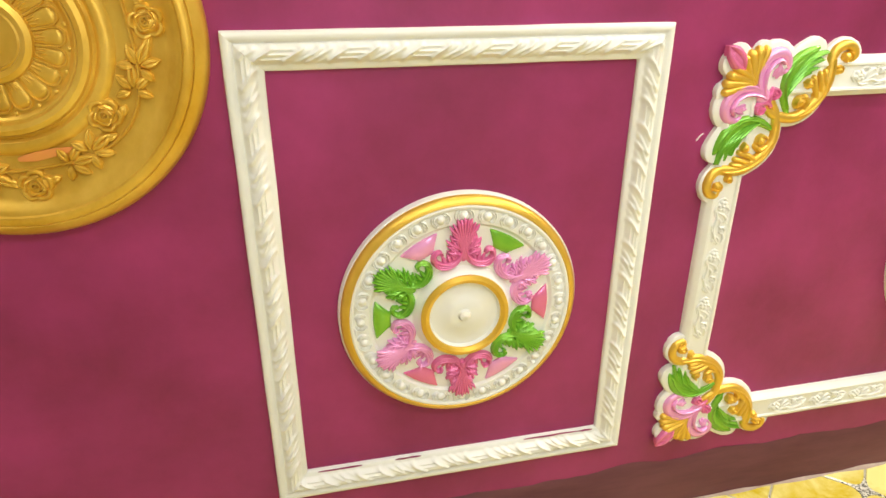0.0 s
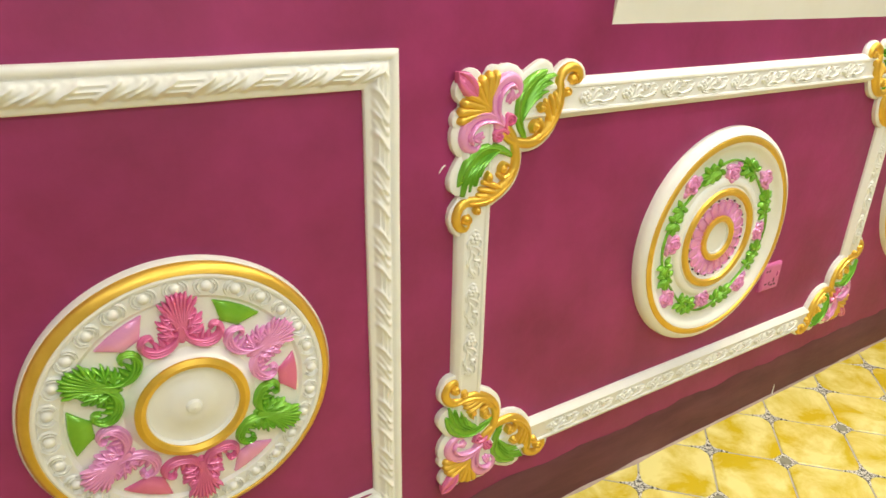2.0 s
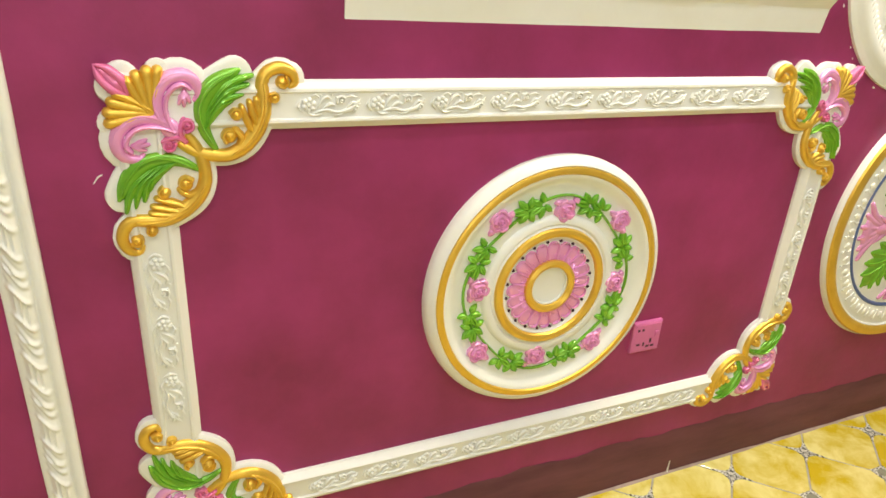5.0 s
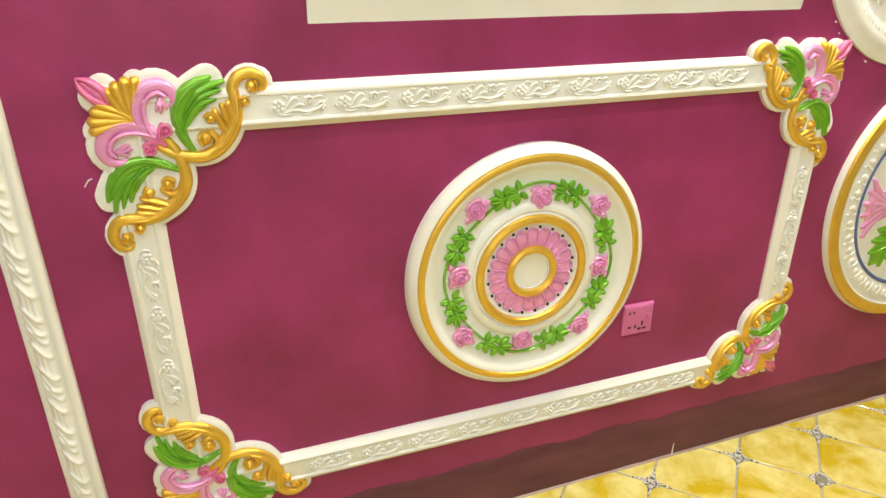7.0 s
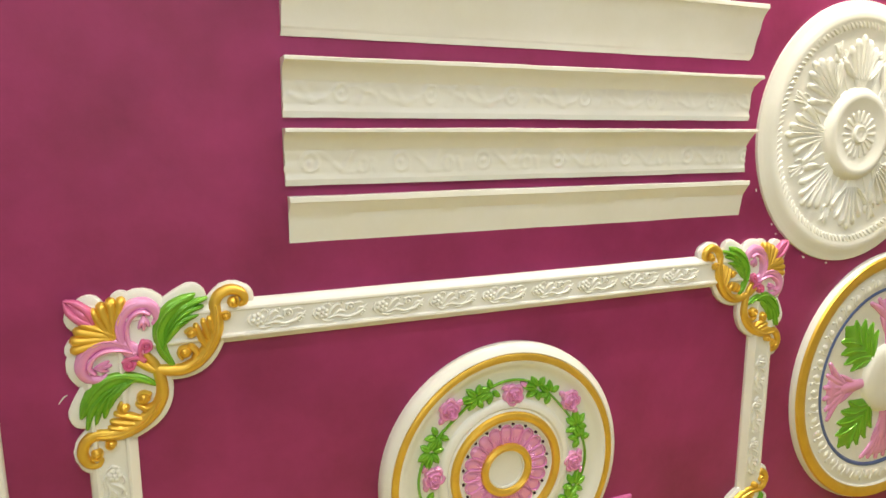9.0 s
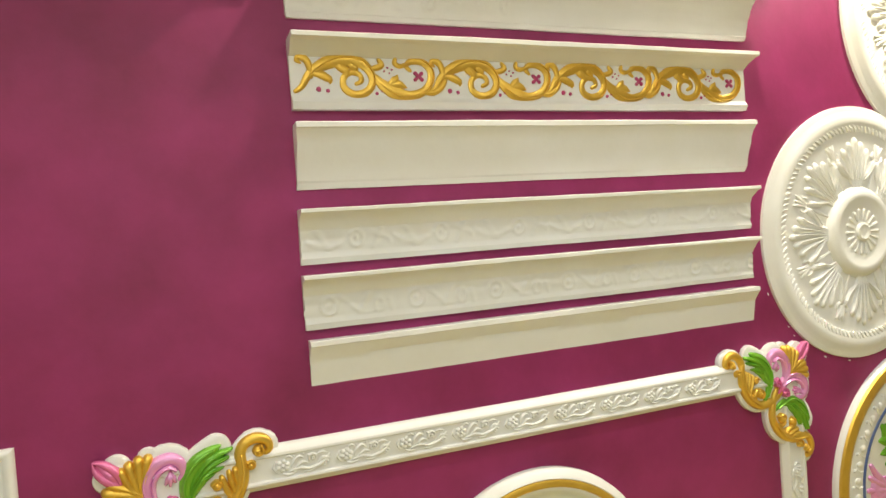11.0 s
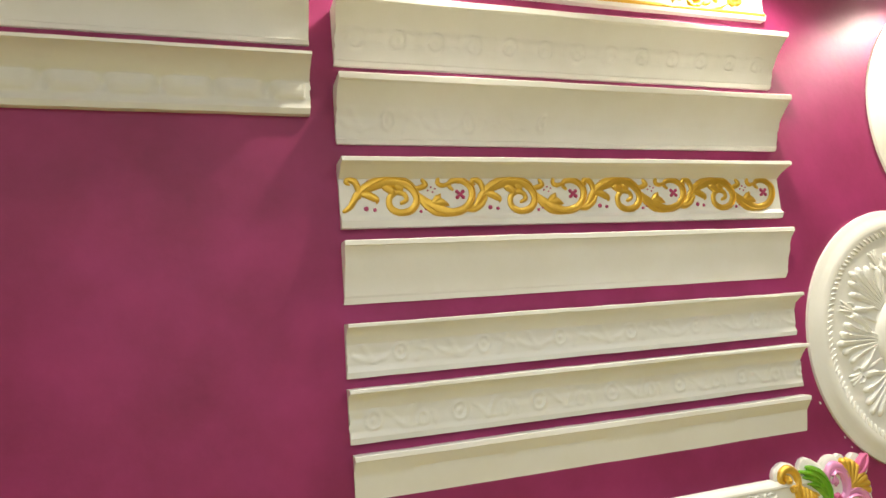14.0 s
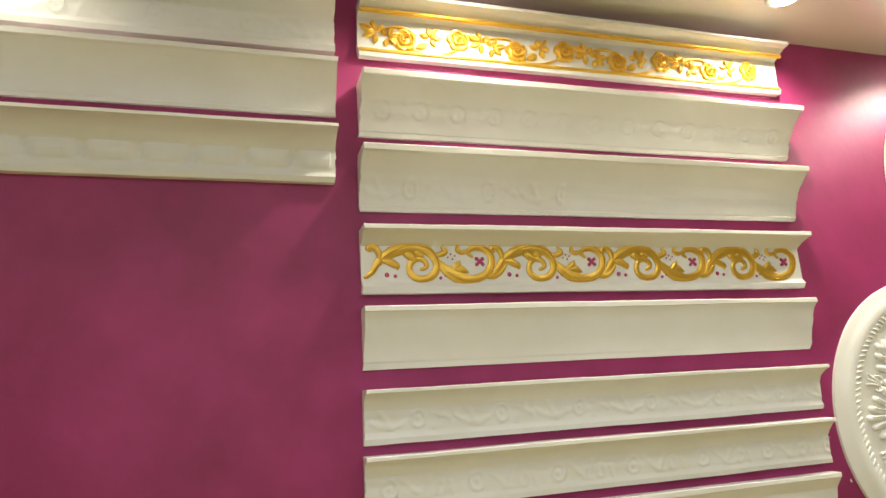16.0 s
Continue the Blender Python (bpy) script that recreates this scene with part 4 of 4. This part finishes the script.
LX0, LX1 = 4.35, 5.79
cornice(LX0, LX1, 2.165, 2.277, 0.085, "step", "large white cornice sample with a row of square blocks", relief=("blocks", 0.26, 0.64, 0.007, LX1 - 0.01))
cornice(LX0, LX1 + 0.004, 2.325, 2.432, 0.09, "cove", "large plain white cornice sample on the wall")
cornice(LX0, LX1 + 0.004, 2.482, 2.6, 0.09, "step", "large white cornice sample with leaf relief near the ceiling", relief=("wave", 0.17, 0.63, 0.005, LX1 - 0.02))

# ---------------- wall socket ----------------
th = thing("wall_socket", (6.67, 0, 0.568), "square wall socket overpainted pink", "socket")
part("plate", Shape().box(6.622, 6.716, 0.522, 0.614, 0, 0.011, 0.003), SOCKET, th)
part("face", Shape().box(6.628, 6.71, 0.528, 0.608, 0.0105, 0.0125, 0.001), SOCKET, th)
part("switch", Shape().box(6.693, 6.703, 0.568, 0.584, 0.0122, 0.016, 0.0015), SOCKET, th)
# raised dark chips stand for the pin holes, their shade given by colour
for u, v, a, b in ((6.638, 0.592, 0.0022, 0.0022), (6.652, 0.592, 0.0022, 0.0022), (6.642, 0.548, 0.0035, 0.0018), (6.66, 0.548, 0.0018, 0.0035), (6.682, 0.556, 0.002, 0.004), (6.674, 0.54, 0.0035, 0.002), (6.69, 0.54, 0.0035, 0.002)):
    a, b = a * 1.7, b * 1.7
    part("pin_hole_shade", Shape().box(u - a, u + a, v - b, v + b, 0.0121, 0.0128, 0.0002), DARK, th)

# ---------------- bits of plaster on the wall ----------------
tagged(part("plaster_splinter", Shape().stroke([(6.872, FLOOR), (6.8725, FLOOR + 0.02), (6.874, FLOOR + 0.045)], [0.0035, 0.002, 0.0008], 0.004, 0.003, 3, 5), PLASTER), "thin white plaster splinter standing at the wall's foot", "plaster")
tagged(part("plaster_thread", Shape().stroke([(5.412, 1.083), (5.42, 1.094), (5.426, 1.097)], [0.0012, 0.0016, 0.0012], 0.003, 0.0, 3, 5), PLASTER), "short white plaster thread stuck to the wall", "plaster")

ORANGE = material("orange_primer", (0.78, 0.27, 0.07), (0.7, 0.3, 0.06), 0.45, 0.1, 20, 60, 0.1)
smear = Shape().stroke([(4.125, 1.128), (4.15, 1.131), (4.18, 1.137), (4.21, 1.141)], [0.004, 0.008, 0.007, 0.003], 0.0012, 0.0172, 4, 6, True)
tagged(part("paint_smear", smear, ORANGE), "orange paint smear on the gold medallion", "paint", "paint smears")

# magenta paint slopped on the frames' inner lips, and dabs of plaster round the medallions
for x0, x1, z, h in ((4.56, 4.66, AZ0 + 0.0655, 0.0112), (5.06, 5.2, AZ0 + 0.0655, 0.0112), (5.2, 5.24, AZ0 + 0.0645, 0.0114), (4.74, 4.8, AZ0 + 0.066, 0.0112)):
    pts = [(x0 + (x1 - x0) * k / 6, z + 0.0012 * noise.noise((x0 * 9 + k, 2.2, 0))) for k in range(7)]
    tagged(part("paint_smear", Shape().stroke(pts, [0.0008] + [0.0022 + 0.0016 * noise.noise((x0 * 7 + k * 1.7, 0.3, 0)) for k in range(5)] + [0.0008], 0.0012, h, 3, 6, True), WALL), "magenta paint smear on the white frame's inner lip", "paint", "paint smears")
for turn in (203, 221, 226, 247, 262):
    a = radians(turn)
    r = 0.371 + 0.01 * random.random()
    w = 0.002 + 0.003 * random.random()
    dab = Shape((7.438 + r * math.cos(a), 1.568 + r * math.sin(a)), a)
    dab.blob(0, 0, w * 0.7, w * (1 + random.random()), 0.0015, 0, 9, 2)
    tagged(part("plaster_dab", dab, PLASTER), "small dab of white plaster on the wall beside a medallion", "plaster", "plaster dabs")

# ---------------- ceiling downlights ----------------
GLOW = bpy.data.materials.new("lamp_glow")
GLOW.use_nodes = True
GLOW.node_tree.nodes["Principled BSDF"].inputs["Emission Color"].default_value = (1.0, 0.93, 0.8, 1)
GLOW.node_tree.nodes["Principled BSDF"].inputs["Emission Strength"].default_value = 90.0


def ceiling_ring(shape, x, y, profile, steps=32):
    rows = []
    for k in range(steps):
        a = 2 * math.pi * k / steps
        rows.append([shape.put(x + r * math.cos(a), z, -(y + r * math.sin(a))) for r, z in profile])
    shape.grid(rows, True)
    return shape


for dx, power in DOWNLIGHTS:
    th = thing("downlight", (dx, -0.2, CEIL), "small round recessed ceiling downlight switched on", "lamp", "downlights")
    part("trim_ring", ceiling_ring(Shape(), dx, -0.2, [(0.048, CEIL + 0.004), (0.048, CEIL - 0.004), (0.042, CEIL - 0.006), (0.034, CEIL - 0.004), (0.032, CEIL + 0.002)]), PLASTER, th)
    part("lens", ceiling_ring(Shape(), dx, -0.2, [(0.033, CEIL - 0.002), (0.03, CEIL - 0.008), (0.02, CEIL - 0.012), (0.0005, CEIL - 0.014)]), GLOW, th, "glowing warm white lens")

# ---------------- floor ----------------
slab("floor", 2.4, 10.2, -4.2, 0.3, FLOOR - 0.12, FLOOR - 0.003, GROUT, "grey grouted floor bed under yellow tiles", "floor")
floor = bpy.data.objects["floor"]
PITCH, OX, OY = 0.3245, 6.415, -0.083
half = PITCH / 2


def floor_piece(name, outline, z0, z1, mat, cut=0.002):
    me = bpy.data.meshes.new(name)
    n = len(outline)
    v = [(x, y, z0) for x, y in outline] + [(x, y, z1 - cut) for x, y in outline] + [(x * (1 - cut / 0.08), y * (1 - cut / 0.08), z1) for x, y in outline]
    f = [(i, (i + 1) % n, n + (i + 1) % n, n + i) for i in range(n)] + [(n + i, n + (i + 1) % n, 2 * n + (i + 1) % n, 2 * n + i) for i in range(n)] + [tuple(range(2 * n, 3 * n))]
    me.from_pydata(v, [], f)
    me.materials.append(mat)
    return me


g, c = 0.0042, 0.022
diamond = [(half - c, c - g), (c - g, half - c), (-(c - g), half - c), (-half + c, c - g), (-half + c, -(c - g)), (-(c - g), -half + c), (c - g, -half + c), (half - c, -(c - g))]
tile_mesh = floor_piece("tile", diamond, FLOOR - 0.008, FLOOR, TILE)
flower = []
for k in range(16):
    a = 2 * math.pi * k / 16
    r = (0.021, 0.024, 0.062, 0.024)[k % 4] if k % 4 != 2 else 0.062
    flower.append((r * math.cos(a), r * math.sin(a)))
flower_mesh = floor_piece("tile_flower_inset", flower, FLOOR - 0.006, FLOOR + 0.0006, INSET, 0.0006)
square_mesh = floor_piece("tile_square_inset", [(0.03, 0.026), (-0.03, 0.026), (-0.03, -0.026), (0.03, -0.026)], FLOOR - 0.006, FLOOR + 0.0006, INSET, 0.0006)
oval_mesh = floor_piece("tile_oval_inset", [(0.02 * math.cos(k * math.pi / 8), 0.016 * math.sin(k * math.pi / 8)) for k in range(16)], FLOOR - 0.006, FLOOR + 0.0016, INSETGREY, 0.0006)


def lay(name, me, x, y, turn=0.0):
    ob = new(name, me)
    ob.location = (x, y, 0)
    ob.rotation_euler[2] = turn
    ob.parent = floor
    return ob


for i in range(-5, 10):
    for j in range(0, 9):
        x, y = OX + i * PITCH, OY - j * PITCH
        for dx, dy in ((half, 0), (0, half)):
            if y + dy < 0.12:
                lay("tile", tile_mesh, x + dx, y + dy)
        lay("flower_inset", flower_mesh, x, y)
        lay("square_inset", square_mesh, x + half, y - half)
        lay("oval_inset", oval_mesh, x + half, y - half)

# the floor past the tiles laid one by one
verts, faces = [], []
for i in range(-14, 13):
    for j in range(0, 14):
        for dx, dy in ((half, 0), (0, half)):
            x, y = OX + i * PITCH + dx, OY - j * PITCH + dy
            near = -5 <= i < 10 and j < 9
            if near or y > 0.12 or not 2.5 < x < 10.0 or y < -4.1:
                continue
            n0 = len(verts)
            verts += [(x + u, y + v, FLOOR - 0.008) for u, v in diamond] + [(x + u, y + v, FLOOR) for u, v in diamond]
            m = len(diamond)
            faces += [(n0 + q, n0 + (q + 1) % m, n0 + m + (q + 1) % m, n0 + m + q) for q in range(m)] + [tuple(range(n0 + m, n0 + 2 * m))]
me = bpy.data.meshes.new("tile_field")
me.from_pydata(verts, [], faces)
me.materials.append(TILE)
rest = new("tile_field", me)
rest.parent = floor
tagged(rest, kind="stuff")
